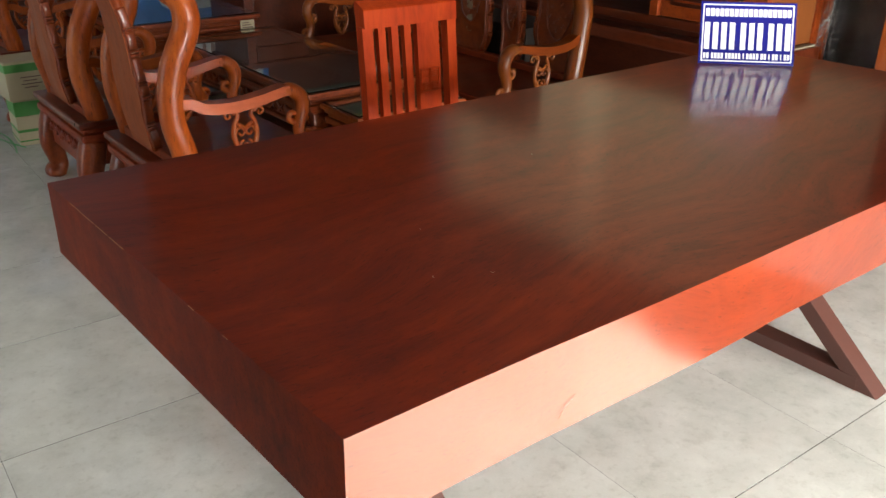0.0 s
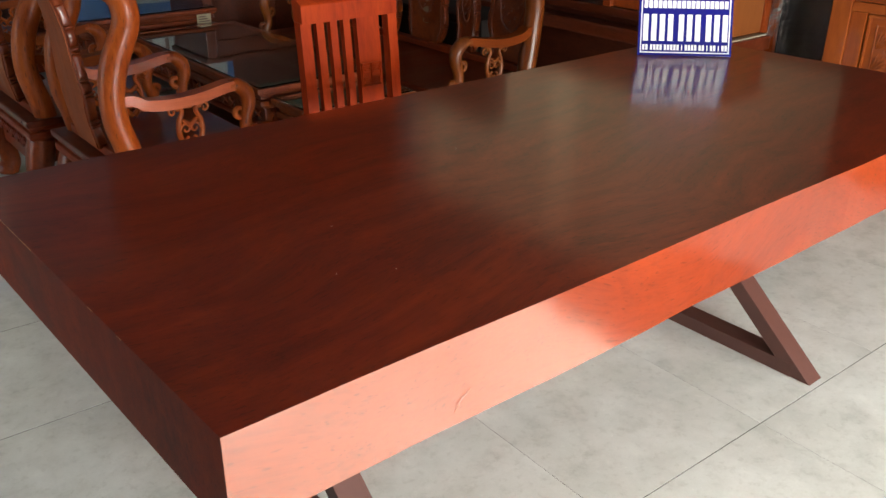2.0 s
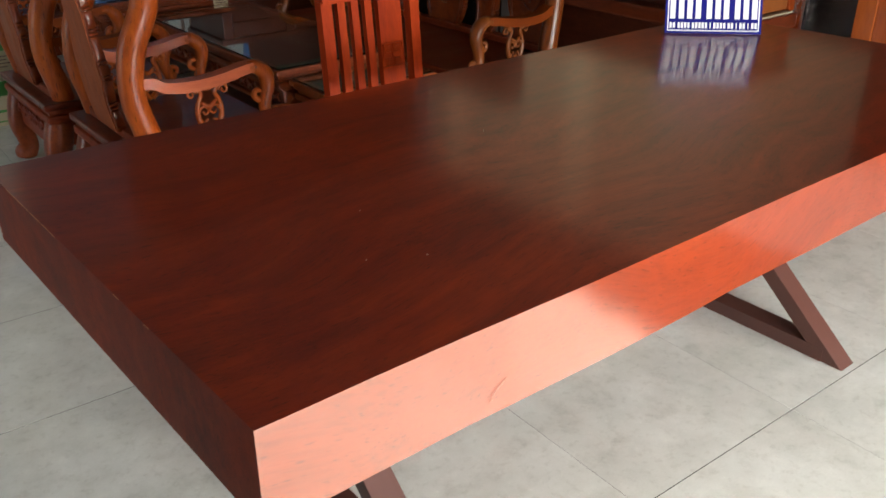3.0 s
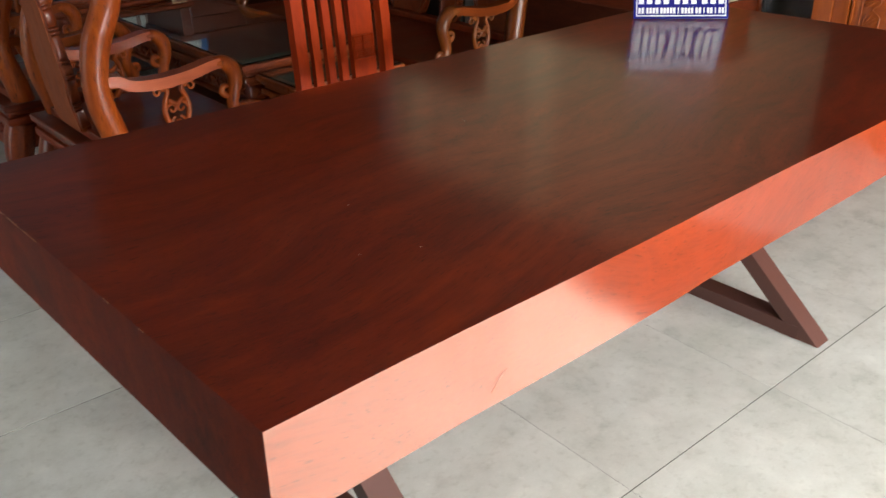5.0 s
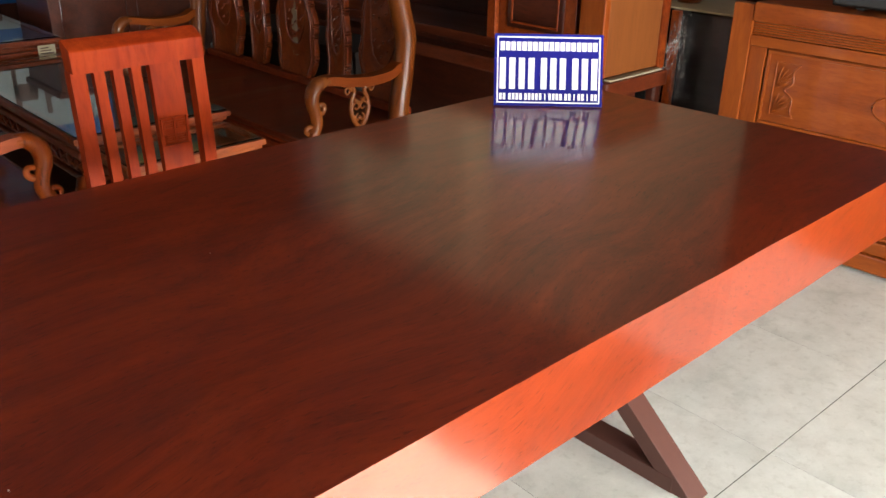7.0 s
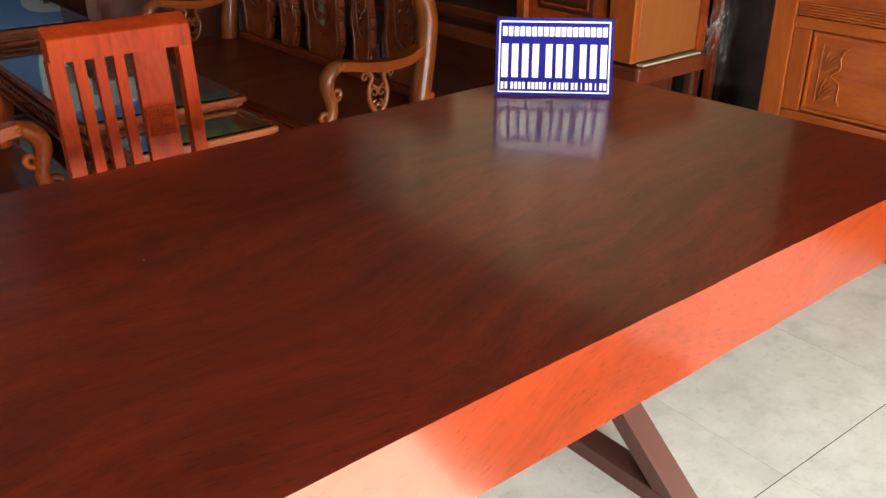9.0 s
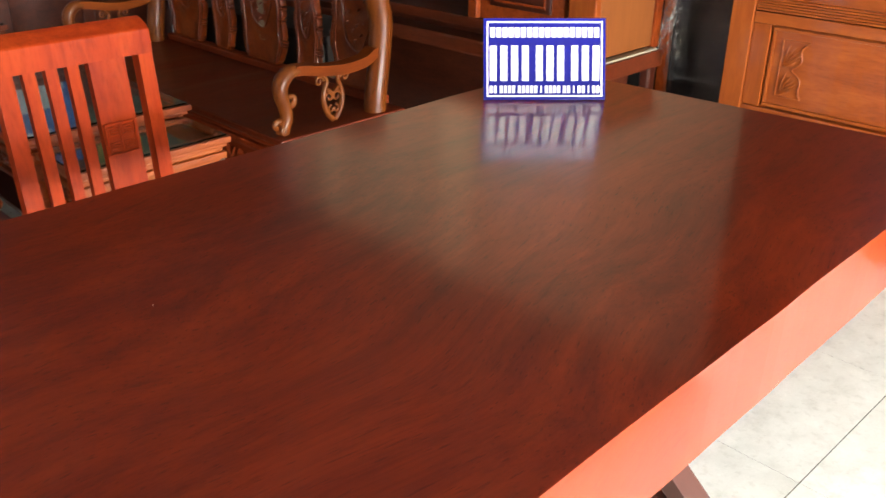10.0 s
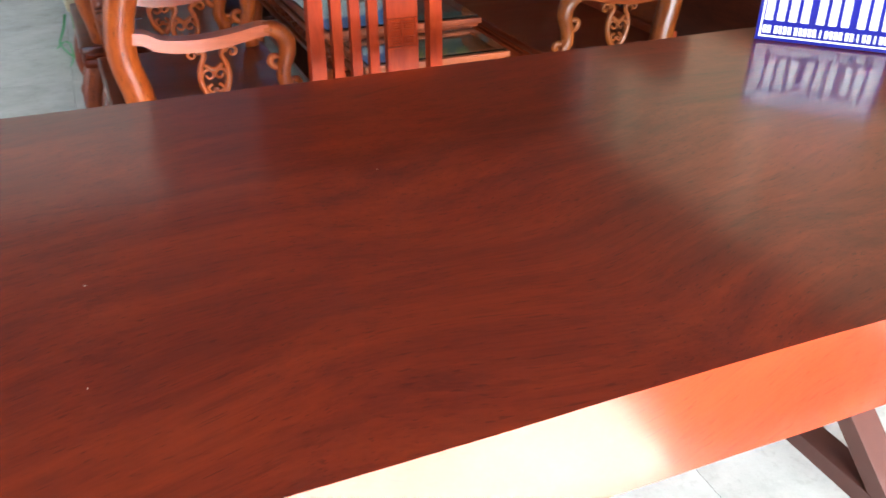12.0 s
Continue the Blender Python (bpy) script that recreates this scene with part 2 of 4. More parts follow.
M_FOAMDARK = plain("aged_packing_foam", (0.20, 0.135, 0.075), 0.75, 0.0, 0.15, 25, 0.3)
M_WORN = plain("bare_worn_wood", (0.42, 0.17, 0.06), 0.6, 0.0, 0.2, 40)
M_CARD = plain("brown_cardboard", (0.34, 0.27, 0.15), 0.8, 0.0, 0.1, 15)
M_ORANGE = plain("orange_lacquer", (0.52, 0.09, 0.015), 0.3, 0.0, 0.1, 15)
M_DARKSHEET = plain("dark_brown_sheet", (0.045, 0.022, 0.012), 0.85, 0.0, 0.3, 120, 0.4)
M_DUST = plain("pale_dust", (0.7, 0.66, 0.58), 0.8)


def tile_stone():
    """Polished cement-look porcelain: soft patches, pale chalky flecks, faint smears."""
    m, nt, b = nodes_of("grey_porcelain")
    v = coords(nt, (1, 1, 1), True)
    cloud = noise_tex(nt, v, 2.6, 5.0, 0.6, 0.15)
    patch = noise_tex(nt, v, 11.0, 5.0, 0.62, 0.1)
    fleck = noise_tex(nt, v, 46.0, 3.0, 0.6)
    grit = noise_tex(nt, v, 220.0, 2.0, 0.6)
    c = ramp(nt, cloud, [(0.3, (0.50, 0.505, 0.445)), (0.5, (0.595, 0.60, 0.535)), (0.7, (0.66, 0.668, 0.605))])
    c = mixed(nt, c, ramp(nt, patch, [(0.30, (0.74, 0.735, 0.71)), (0.46, (0.95, 0.95, 0.94)), (0.56, (1, 1, 1)), (0.72, (1.14, 1.14, 1.13))]), 0.6, "MULTIPLY")
    c = mixed(nt, c, ramp(nt, fleck, [(0.30, (0.80, 0.79, 0.76)), (0.45, (1, 1, 1)), (0.66, (1, 1, 1)), (0.74, (1.15, 1.15, 1.14))]), 0.5, "MULTIPLY")
    c = mixed(nt, c, ramp(nt, grit, [(0.3, (0.9, 0.9, 0.88)), (0.55, (1, 1, 1))]), 0.4, "MULTIPLY")
    nt.links.new(c, b.inputs["Base Color"])
    nt.links.new(ramp(nt, patch, [(0.3, (0.03,) * 3), (0.7, (0.055,) * 3)]), b.inputs["Roughness"])
    bumped(nt, b, cloud, 0.03, 0.0008)
    return m


def clear(name, colour, rough=0.0, weight=1.0):
    m, nt, b = nodes_of(name)
    b.inputs["Base Color"].default_value = (*colour, 1)
    b.inputs["Transmission Weight"].default_value, b.inputs["IOR"].default_value = weight, 1.5
    v = coords(nt)
    nt.links.new(ramp(nt, noise_tex(nt, v, 6.0), [(0.3, (rough,) * 3), (0.7, (rough + 0.03,) * 3)]), b.inputs["Roughness"])
    return m


def film_sheet():
    m, nt, b = nodes_of("clear_film")
    b.inputs["Base Color"].default_value, b.inputs["Roughness"].default_value = (0.75, 0.76, 0.76, 1), 0.12
    clear_part = nt.nodes.new("ShaderNodeBsdfTransparent")
    mix = nt.nodes.new("ShaderNodeMixShader")
    folds = ramp(nt, noise_tex(nt, coords(nt), 34.0, 4.0, 0.6, 1.0), [(0.45, (0.02,) * 3), (0.8, (0.16,) * 3)])
    nt.links.new(folds, mix.inputs[0])
    nt.links.new(clear_part.outputs[0], mix.inputs[1])
    nt.links.new(b.outputs[0], mix.inputs[2])
    nt.links.new(mix.outputs[0], nt.nodes["Material Output"].inputs[0])
    return m


def shiny_film():
    """Crumpled stretch film: mostly clear, with sharp glints."""
    m, nt, b = nodes_of("crumpled_film")
    b.inputs["Base Color"].default_value, b.inputs["Roughness"].default_value = (0.55, 0.52, 0.48, 1), 0.08
    clear_part = nt.nodes.new("ShaderNodeBsdfTransparent")
    mix = nt.nodes.new("ShaderNodeMixShader")
    nt.links.new(ramp(nt, noise_tex(nt, coords(nt), 60.0, 3.0, 0.6, 1.0), [(0.42, (0.05,) * 3), (0.7, (0.55,) * 3)]), mix.inputs[0])
    nt.links.new(clear_part.outputs[0], mix.inputs[1])
    nt.links.new(b.outputs[0], mix.inputs[2])
    nt.links.new(mix.outputs[0], nt.nodes["Material Output"].inputs[0])
    return m


M_GLINT = shiny_film()
M_TILE = tile_stone()
M_GLASS = clear("table_glass", (0.75, 0.82, 0.78))
M_FILM = film_sheet()


# ---- mesh helpers ----
def part(name, bm, material, parent=None, label="", smooth=False):
    """One bmesh as one mesh object under a thing or a part."""
    bmesh.ops.recalc_face_normals(bm, faces=bm.faces)
    me = bpy.data.meshes.new(name)
    bm.to_mesh(me)
    bm.free()
    if smooth:
        for p in me.polygons:
            p.use_smooth = True
    me.materials.append(material)
    ob = new(name, me)
    ob.parent = parent
    return tagged(ob, label)


def thing(name, label, category, x=0.0, y=0.0, z=0.0, turn=0.0, group=""):
    ob = new(name)
    ob.matrix_basis = pose(x, y, z, 0, 0, turn)
    return tagged(ob, label, category, group)


def box(lo, hi, bevel=0.004, bm=None, segments=2):
    bm2 = bmesh.new()
    bmesh.ops.create_cube(bm2, size=1.0)
    for v in bm2.verts:
        v.co = Vector(tuple((a + b) / 2 + c * (b - a) for a, b, c in zip(lo, hi, v.co)))
    if bevel:
        bmesh.ops.bevel(bm2, geom=bm2.edges[:], offset=bevel, segments=segments, affect="EDGES", profile=0.6)
    return joined(bm, bm2)


def joined(bm, bm2):
    if bm is None:
        return bm2
    me = bpy.data.meshes.new("tmp")
    bm2.to_mesh(me)
    bm2.free()
    bm.from_mesh(me)
    bpy.data.meshes.remove(me)
    return bm


def prism(outline, to3d, depth, bevel=0.0, bm=None):
    """A flat outline pushed out by a depth; to3d turns (u, v, d) into a place."""
    bm2 = bmesh.new()
    front = [bm2.verts.new(to3d(u, v, 0.0)) for u, v in outline]
    back = [bm2.verts.new(to3d(u, v, depth)) for u, v in outline]
    bm2.faces.new(front)
    bm2.faces.new(back[::-1])
    for i in range(len(outline)):
        j = (i + 1) % len(outline)
        bm2.faces.new((front[i], back[i], back[j], front[j]))
    if bevel:
        rim = [e for e in bm2.edges if all(v in front for v in e.verts) or all(v in back for v in e.verts)]
        bmesh.ops.bevel(bm2, geom=rim, offset=bevel, segments=2, affect="EDGES", profile=0.6)
    return joined(bm, bm2)


def smooth_line(points, steps=6):
    """A rounded line through the points (Catmull-Rom); works on tuples of any length."""
    p = [points[0], *points, points[-1]]
    out = []
    for i in range(1, len(p) - 2):
        for s in range(steps):
            t = s / steps
            out.append(tuple(0.5 * (2 * b + (c - a) * t + (2 * a - 5 * b + 4 * c - d) * t * t + (3 * b - a - 3 * c + d) * t ** 3)
                             for a, b, c, d in zip(p[i - 1], p[i], p[i + 1], p[i + 2])))
    out.append(tuple(points[-1]))
    return out


def sweep(points, side, bm=None, sides=10, steps=6, square=0.0, grow=1.0):
    """A rod along points (x, y, z, half width, half height); side: the way the width points. square: 0 round, 1 boxy."""
    line = smooth_line(points, steps)
    bm2 = bmesh.new()
    rings = []
    side = Vector(side).normalized()
    for i, q in enumerate(line):
        a, b = Vector(line[max(i - 1, 0)][:3]), Vector(line[min(i + 1, len(line) - 1)][:3])
        along = (b - a).normalized()
        s = (side - along * side.dot(along))
        s = s.normalized() if s.length > 1e-4 else along.orthogonal().normalized()
        u = along.cross(s)
        ring = []
        for k in range(sides):
            w = 2 * math.pi * (k + 0.5) / sides
            cx, cy = math.cos(w), math.sin(w)
            if square:
                e = 1 - 0.75 * square
                cx, cy = math.copysign(abs(cx) ** e, cx), math.copysign(abs(cy) ** e, cy)
            ring.append(bm2.verts.new(Vector(q[:3]) + s * cx * q[3] * grow + u * cy * q[4] * grow))
        rings.append(ring)
    for r1, r2 in zip(rings, rings[1:]):
        for k in range(sides):
            bm2.faces.new((r1[k], r1[(k + 1) % sides], r2[(k + 1) % sides], r2[k]))
    bm2.faces.new(rings[0][::-1])
    bm2.faces.new(rings[-1])
    return joined(bm, bm2)


def curl(cx, cz, r0, r1, a0, a1, y, w0, w1, flip=1, n=9):
    """Points of a spiral in the x-z plane, for sweep."""
    out = []
    for i in range(n):
        t = i / (n - 1)
        a, r, w = radians(a0 + (a1 - a0) * t), r0 + (r1 - r0) * t, w0 + (w1 - w0) * t
        out.append((cx + flip * r * math.cos(a), y, cz + r * math.sin(a), w, w))
    return out


# ---- the room ----
X0, X1, Y0, Y1, TOP = -3.2, 4.6, -2.6, 6.05, 3.4


def structure(name, bm, material, label):
    return tagged(part(name, bm, material), label, name.split("_")[0], "", "structure")


floor = structure("floor", box((X0, Y0, -0.10), (X1, Y1, -0.0005), 0), M_GROUT, "large pale grey polished porcelain floor tiles with thin joints")
structure("ceiling", box((X0 - 0.15, Y0 - 0.15, TOP), (X1 + 0.15, Y1 + 0.15, TOP + 0.15), 0), M_CEIL, "plain grey ceiling of the furniture showroom")
west = None
for lo, hi in (((Y0 - 0.15, -0.1), (DY0, TOP)), ((DY1, -0.1), (Y1 + 0.15, TOP)), ((DY0, 2.3), (DY1, TOP))):
    west = box((X0 - 0.15, lo[0], lo[1]), (X0, hi[0], hi[1]), 0, west)
structure("wall_west", west, M_WHITEPAINT, "plain grey painted side wall with a wide doorway")
WY0, WY1, WZ0, WZ1 = 1.45, 5.82, 1.34, 3.32
east = None
SY0, SY1, SZ0, SZ1 = -0.6, 0.6, 1.5, 2.4
for lo, hi in (((Y0 - 0.15, -0.1), (SY0, TOP)), ((SY1, -0.1), (WY0, TOP)), ((SY0, -0.1), (SY1, SZ0)), ((SY0, SZ1), (SY1, TOP)), ((WY1, -0.1), (Y1 + 0.15, TOP)), ((WY0, -0.1), (WY1, WZ0)), ((WY0, WZ1), (WY1, TOP))):
    east = box((X1, lo[0], lo[1]), (X1 + 0.15, hi[0], hi[1]), 0, east)
structure("wall_east", east, M_WHITEPAINT, "plain grey painted side wall with two windows")
window = tagged(new("window_1"), "long high window in thin frames", "window", "", "structure")
for i in range(2):
    y = WY0 + (WY1 - WY0 - 0.03) * i
    part("window_frame", box((X1 + 0.04, y, WZ0 + 0.03), (X1 + 0.08, y + 0.03, WZ1 - 0.03), 0.003), M_STEEL, window)
for z in (WZ0, WZ1 - 0.03):
    part("window_frame", box((X1 + 0.04, WY0, z), (X1 + 0.08, WY1, z + 0.03), 0.003), M_STEEL, window)
haze_mat, haze_nt, haze_b = nodes_of("hazy_daylight")
haze_nt.links.new(ramp(haze_nt, noise_tex(haze_nt, coords(haze_nt), 0.7, 2.0), [(0.3, (0.82, 0.60, 0.33)), (0.7, (1.0, 0.74, 0.42))]), haze_b.inputs["Emission Color"])
axes = haze_nt.nodes.new("ShaderNodeSeparateXYZ")
haze_nt.links.new(coords(haze_nt), axes.inputs[0])


def fade(axis, a, b, lo, hi):
    n = put(haze_nt, "ShaderNodeMapRange", {1: a, 2: b, 3: lo, 4: hi}, interpolation_type="SMOOTHSTEP")
    haze_nt.links.new(axes.outputs[axis], n.inputs[0])
    return n.outputs[0]


def times(a, b):
    n = put(haze_nt, "ShaderNodeMath", operation="MULTIPLY")
    haze_nt.links.new(a, n.inputs[0])
    haze_nt.links.new(b, n.inputs[1])
    return n.outputs[0]


# glow dimmed at the edges with two brighter bands, to shape the tabletop reflection
band = times(fade("Y", 5.0, 5.3, 0.0, 1.0), fade("Y", 5.7, 5.4, 0.0, 1.0))
far_band = times(fade("Y", 7.1, 7.35, 0.0, 1.0), fade("Y", 7.75, 7.5, 0.0, 1.0))
bands = put(haze_nt, "ShaderNodeMath", operation="ADD")
haze_nt.links.new(band, bands.inputs[0])
haze_nt.links.new(far_band, bands.inputs[1])
lift = put(haze_nt, "ShaderNodeMath", {1: 0.45, 2: 1.0}, operation="MULTIPLY_ADD")
haze_nt.links.new(bands.outputs[0], lift.inputs[0])
glow = times(times(times(fade("Y", 9.4, 6.4, 0.009, 0.050), lift.outputs[0]), fade("Y", 1.8, 4.4, 0.45, 1.1)), fade("Z", 5.8, 4.2, 0.3, 1.0))
haze_nt.links.new(glow, haze_b.inputs["Emission Strength"])
haze_b.inputs["Base Color"].default_value = (0.02, 0.02, 0.02, 1)
haze_b.inputs["Specular IOR Level"].default_value = 0.0
cool_mat, cool_nt, cool_b = nodes_of("cool_daylight")
cool_nt.links.new(ramp(cool_nt, noise_tex(cool_nt, coords(cool_nt), 1.5, 2.0), [(0.3, (0.62, 0.72, 1.0)), (0.7, (0.75, 0.85, 1.0))]), cool_b.inputs["Emission Color"])
cool_b.inputs["Emission Strength"].default_value = 0.16
structure("backdrop_side", box((5.6, -1.6, 0.9), (5.65, 1.0, 3.6), 0), cool_mat, "cool bright sky outside the small window")
structure("backdrop", box((6.4, -1.5, -0.5), (6.45, 12.0, 6.5), 0), haze_mat, "hazy daylight outside the window")
structure("wall_north", box((X0, Y1, -0.1), (X1, Y1 + 0.15, TOP), 0), M_PALEWALL, "plain pale painted back wall")
front = box((X0, Y0 - 0.15, 2.3), (X1, Y0, TOP), 0)
for a, b in ((X0, 0.12), (1.52, 2.0), (3.45, X1)):
    front = box((a, Y0 - 0.15, -0.1), (b, Y0, 2.3), 0, front)
structure("wall_south", front, M_WHITEPAINT, "open shop front with a lintel and pillars")
# unseen panel added so daylight reaches the floor here but not the bench
structure("shutter", box((2.0, Y0 - 0.1, 1.02), (3.45, Y0 - 0.06, 2.3), 0.01), M_STEEL, "unseen brown panel added to let only low daylight into one bay")
# unseen slab added outside to keep direct sun out of the right bay
structure("awning", box((1.52, Y0 - 2.9, 2.32), (4.6, Y0 - 0.15, 2.38), 0.01), M_STEEL, "unseen flat slab added to keep the sun out of one bay")
# stand-in for an unseen dark wardrobe, added for the tabletop's dark reflection
panelling = box((4.2, -2.3, 0.0), (X1 - 0.004, SY0, 2.9), 0)
for y0, y1, z0, z1 in ((SY1, 1.36, 0.0, 2.9), (SY0, SY1, 0.0, SZ0), (SY0, SY1, SZ1, 2.9)):
    panelling = box((4.2, y0, z0), (X1 - 0.004, y1, z1), 0, panelling)
structure("partition_east", panelling, M_PARTITION, "dark wooden boards standing in for an unseen wardrobe by the side wall")
# dark boards added: low behind the bench gaps, tall for an unseen cabinet
panelling = box((4.4, 1.37, 0.0), (X1 - 0.004, 4.35, 1.30), 0.01)
panelling = box((4.4, 4.352, 0.0), (X1 - 0.004, Y1 - 0.21, 2.3), 0.01, panelling)
structure("partition_low", panelling, M_PARTITION, "dark wooden boards added under the window to darken gaps and reflections")
# unseen board added so the tabletop reflection turns dim and bluish
structure("upper_panel", box((0.95, Y1 - 0.1, 2.06), (1.75, Y1 - 0.004, 3.3), 0.004), M_BLUEGREY, "unseen blue-grey board added to dim the table's reflection")
# dark boards added in place of furniture here, shaping the tabletop reflection
panelling = box((0.95, Y1 - 0.2, 0.0), (1.75, Y1 - 0.004, 2.05), 0.01)
panelling = box((1.752, Y1 - 0.2, 0.0), (X1 - 0.05, Y1 - 0.004, 3.3), 0.01, panelling)
structure("partition_north", panelling, M_PARTITION, "dark wooden boards added along the back wall to darken reflections")
ground = bmesh.new()
bmesh.ops.create_grid(ground, x_segments=2, y_segments=2, size=60, matrix=Matrix.Translation((0, -62.76, -0.06)))
structure("ground", ground, M_CONCRETE, "sunlit worn asphalt street outside the shop")


# ---- the dining table ----
SLAB_TOP, SLAB_LOW = 0.781, 0.628


def wavy(x, seed, amp):
    return amp * noise.noise(Vector((x * 2.3, seed, 0.0))) + amp * 0.5 * noise.noise(Vector((x * 7.0, seed + 9, 0.0)))


def dining_table():
    t = thing("dining_table", "large dark red wooden slab table on brown steel crossed legs", "table")
    bm = bmesh.new()
    n = 60
    rows = []
    for i in range(n + 1):
        u = i / n
        xf, xb = 2.392 * u, -0.032 + 2.355 * u
        edge = 0.0 if i in (0, n) else 1.0
        yf, yb = edge * wavy(xf, 1.0, 0.004), 1.062 + edge * wavy(xb, 5.0, 0.004)
        low = SLAB_LOW + edge * wavy(xf, 3.0, 0.004)
        rows.append([bm.verts.new(c) for c in ((xf, yf, SLAB_TOP), (xb, yb, SLAB_TOP), (xb, yb, SLAB_LOW), (xf, yf + 0.002, low))])
    for r1, r2 in zip(rows, rows[1:]):
        for k in range(4):
            bm.faces.new((r1[k], r1[(k + 1) % 4], r2[(k + 1) % 4], r2[k]))
    bm.faces.new(rows[0][::-1])
    bm.faces.new(rows[-1])
    sharp = [e for e in bm.edges if len(e.link_faces) == 2 and e.calc_face_angle(0) > 0.8]
    bmesh.ops.bevel(bm, geom=sharp, offset=0.003, segments=2, affect="EDGES", profile=0.6)
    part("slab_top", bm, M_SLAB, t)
    part("scratch", sweep([(0.386, 0.0003, 0.683, 0.0005, 0.0005), (0.368, 0.0003, 0.67, 0.0007, 0.0005), (0.355, 0.0003, 0.655, 0.0004, 0.0005)], (1, 0, 0), None, 6, 3), M_CARVED, t, "fine dark scratch")
    for k, (y0, y1) in enumerate(((0.93, 0.80), (0.79, 0.735), (0.725, 0.66), (0.41, 0.39), (0.30, 0.285))):
        line = []
        for q in range(7):
            yy = y0 + (y1 - y0) * q / 6
            line.append((-0.032 * yy / 1.062 + 0.0004, yy, SLAB_TOP - 0.0010, 0.0011 + 0.0006 * noise.noise(Vector((yy * 60, k, 0.0))), 0.0010))
        part("worn_edge", sweep(line, (1, 0, 0), None, 6, 2), M_WORN, t, "pale worn edge")
    for x in (0.38, 1.81):
        part("leg_frame", box((x, 0.203, 0.0), (x + 0.07, 0.885, 0.042), 0.002), M_STEEL, t, "dark brown painted square steel tube leg")
        for k, (y0, y1) in enumerate(((0.140, 0.857), (0.948, 0.203))):
            w = 0.07 if y1 > y0 else -0.07
            gap = 0.0012 * (k + 1)
            part("crossed_bar", prism([(y0, 0.001), (y0 + w, 0.001), (y1 + w, SLAB_LOW - 0.008), (y1, SLAB_LOW - 0.008)],
                                      lambda u, v, d, x=x, g=gap: (x + g + d, u, v), 0.07 - 2 * gap, 0.002), M_STEEL, t)
        part("mounting_plate", box((x - 0.01, 0.14, SLAB_LOW - 0.008), (x + 0.08, 0.92, SLAB_LOW + 0.001), 0.002), M_STEEL, t)
    return t


dining_table()


# ---- the sign on the table ----
def counter_sign():
    t = thing("counter_sign", "blue and white plastic counter sign leaning back on the table", "sign")
    bl, br, tl = Vector((1.954, 0.982, SLAB_TOP)), Vector((2.172, 0.775, SLAB_TOP)), Vector((2.007, 1.034, 0.965))
    right = (br - bl).normalized()
    up = (tl - bl) - right * (tl - bl).dot(right)
    out = right.cross(up).normalized()
    W, H = (br - bl).length, up.length
    up.normalize()
    t.matrix_basis = Matrix(((right.x, up.x, out.x, bl.x), (right.y, up.y, out.y, bl.y), (right.z, up.z, out.z, bl.z + 0.0015), (0, 0, 0, 1)))
    part("board", box((0, 0, -0.005), (W, H, 0), 0.001), M_BLUE, t)
    b0, b1 = 0.008, 0.0115
    rim = None
    for lo, hi in (((b0, b0, 0), (W - b0, b1, 0.0008)), ((b0, H - b1, 0), (W - b0, H - b0, 0.0008)),
                   ((b0, b1, 0), (b1, H - b1, 0.0008)), ((W - b1, b1, 0), (W - b0, H - b1, 0.0008))):
        rim = box(lo, hi, 0, rim)
    part("white_border", rim, M_WHITE, t)

    def bars(name, y0, y1, x0, x1, widths, gap):
        total = sum(abs(w) for w in widths)
        x = x0
        for w in widths:
            step = abs(w) / total * (x1 - x0)
            if w > 0:
                part(name, box((x + gap / 2, y0 * H, 0.0), (x + step - gap / 2, y1 * H, 0.0008), 0), M_WHITE, t)
            x += step

    bars("small_bar", 0.765, 0.885, 0.05 * W, 0.95 * W, [1] * 18, 0.0034)
    bars("large_bar", 0.235, 0.665, 0.035 * W, 0.965 * W, [1, 1, 1, 1, -0.3, 1, 1, 1, -0.3, 1, 1, 1], 0.010)
    bars("small_bar", 0.085, 0.175, 0.045 * W, 0.955 * W, [1, 1, -0.5, 1, 1, 1, 1, -0.4, 1, 1, 1, 1, 1, -0.5, 0.6, -0.5, 1, 1, 1, 1, -0.4, 1, 1, -0.5, 0.6, -0.5, 1, 1, -0.5, 0.6, -0.5, 1, 1], 0.003)
    part("easel_strut", prism([(0, 0), (0.10, 0), (0, H * 0.7)], lambda u, v, d: (W / 2 + d, v, -0.005 - u * 0.6), 0.004), M_BLUE, t)
    return t


counter_sign()


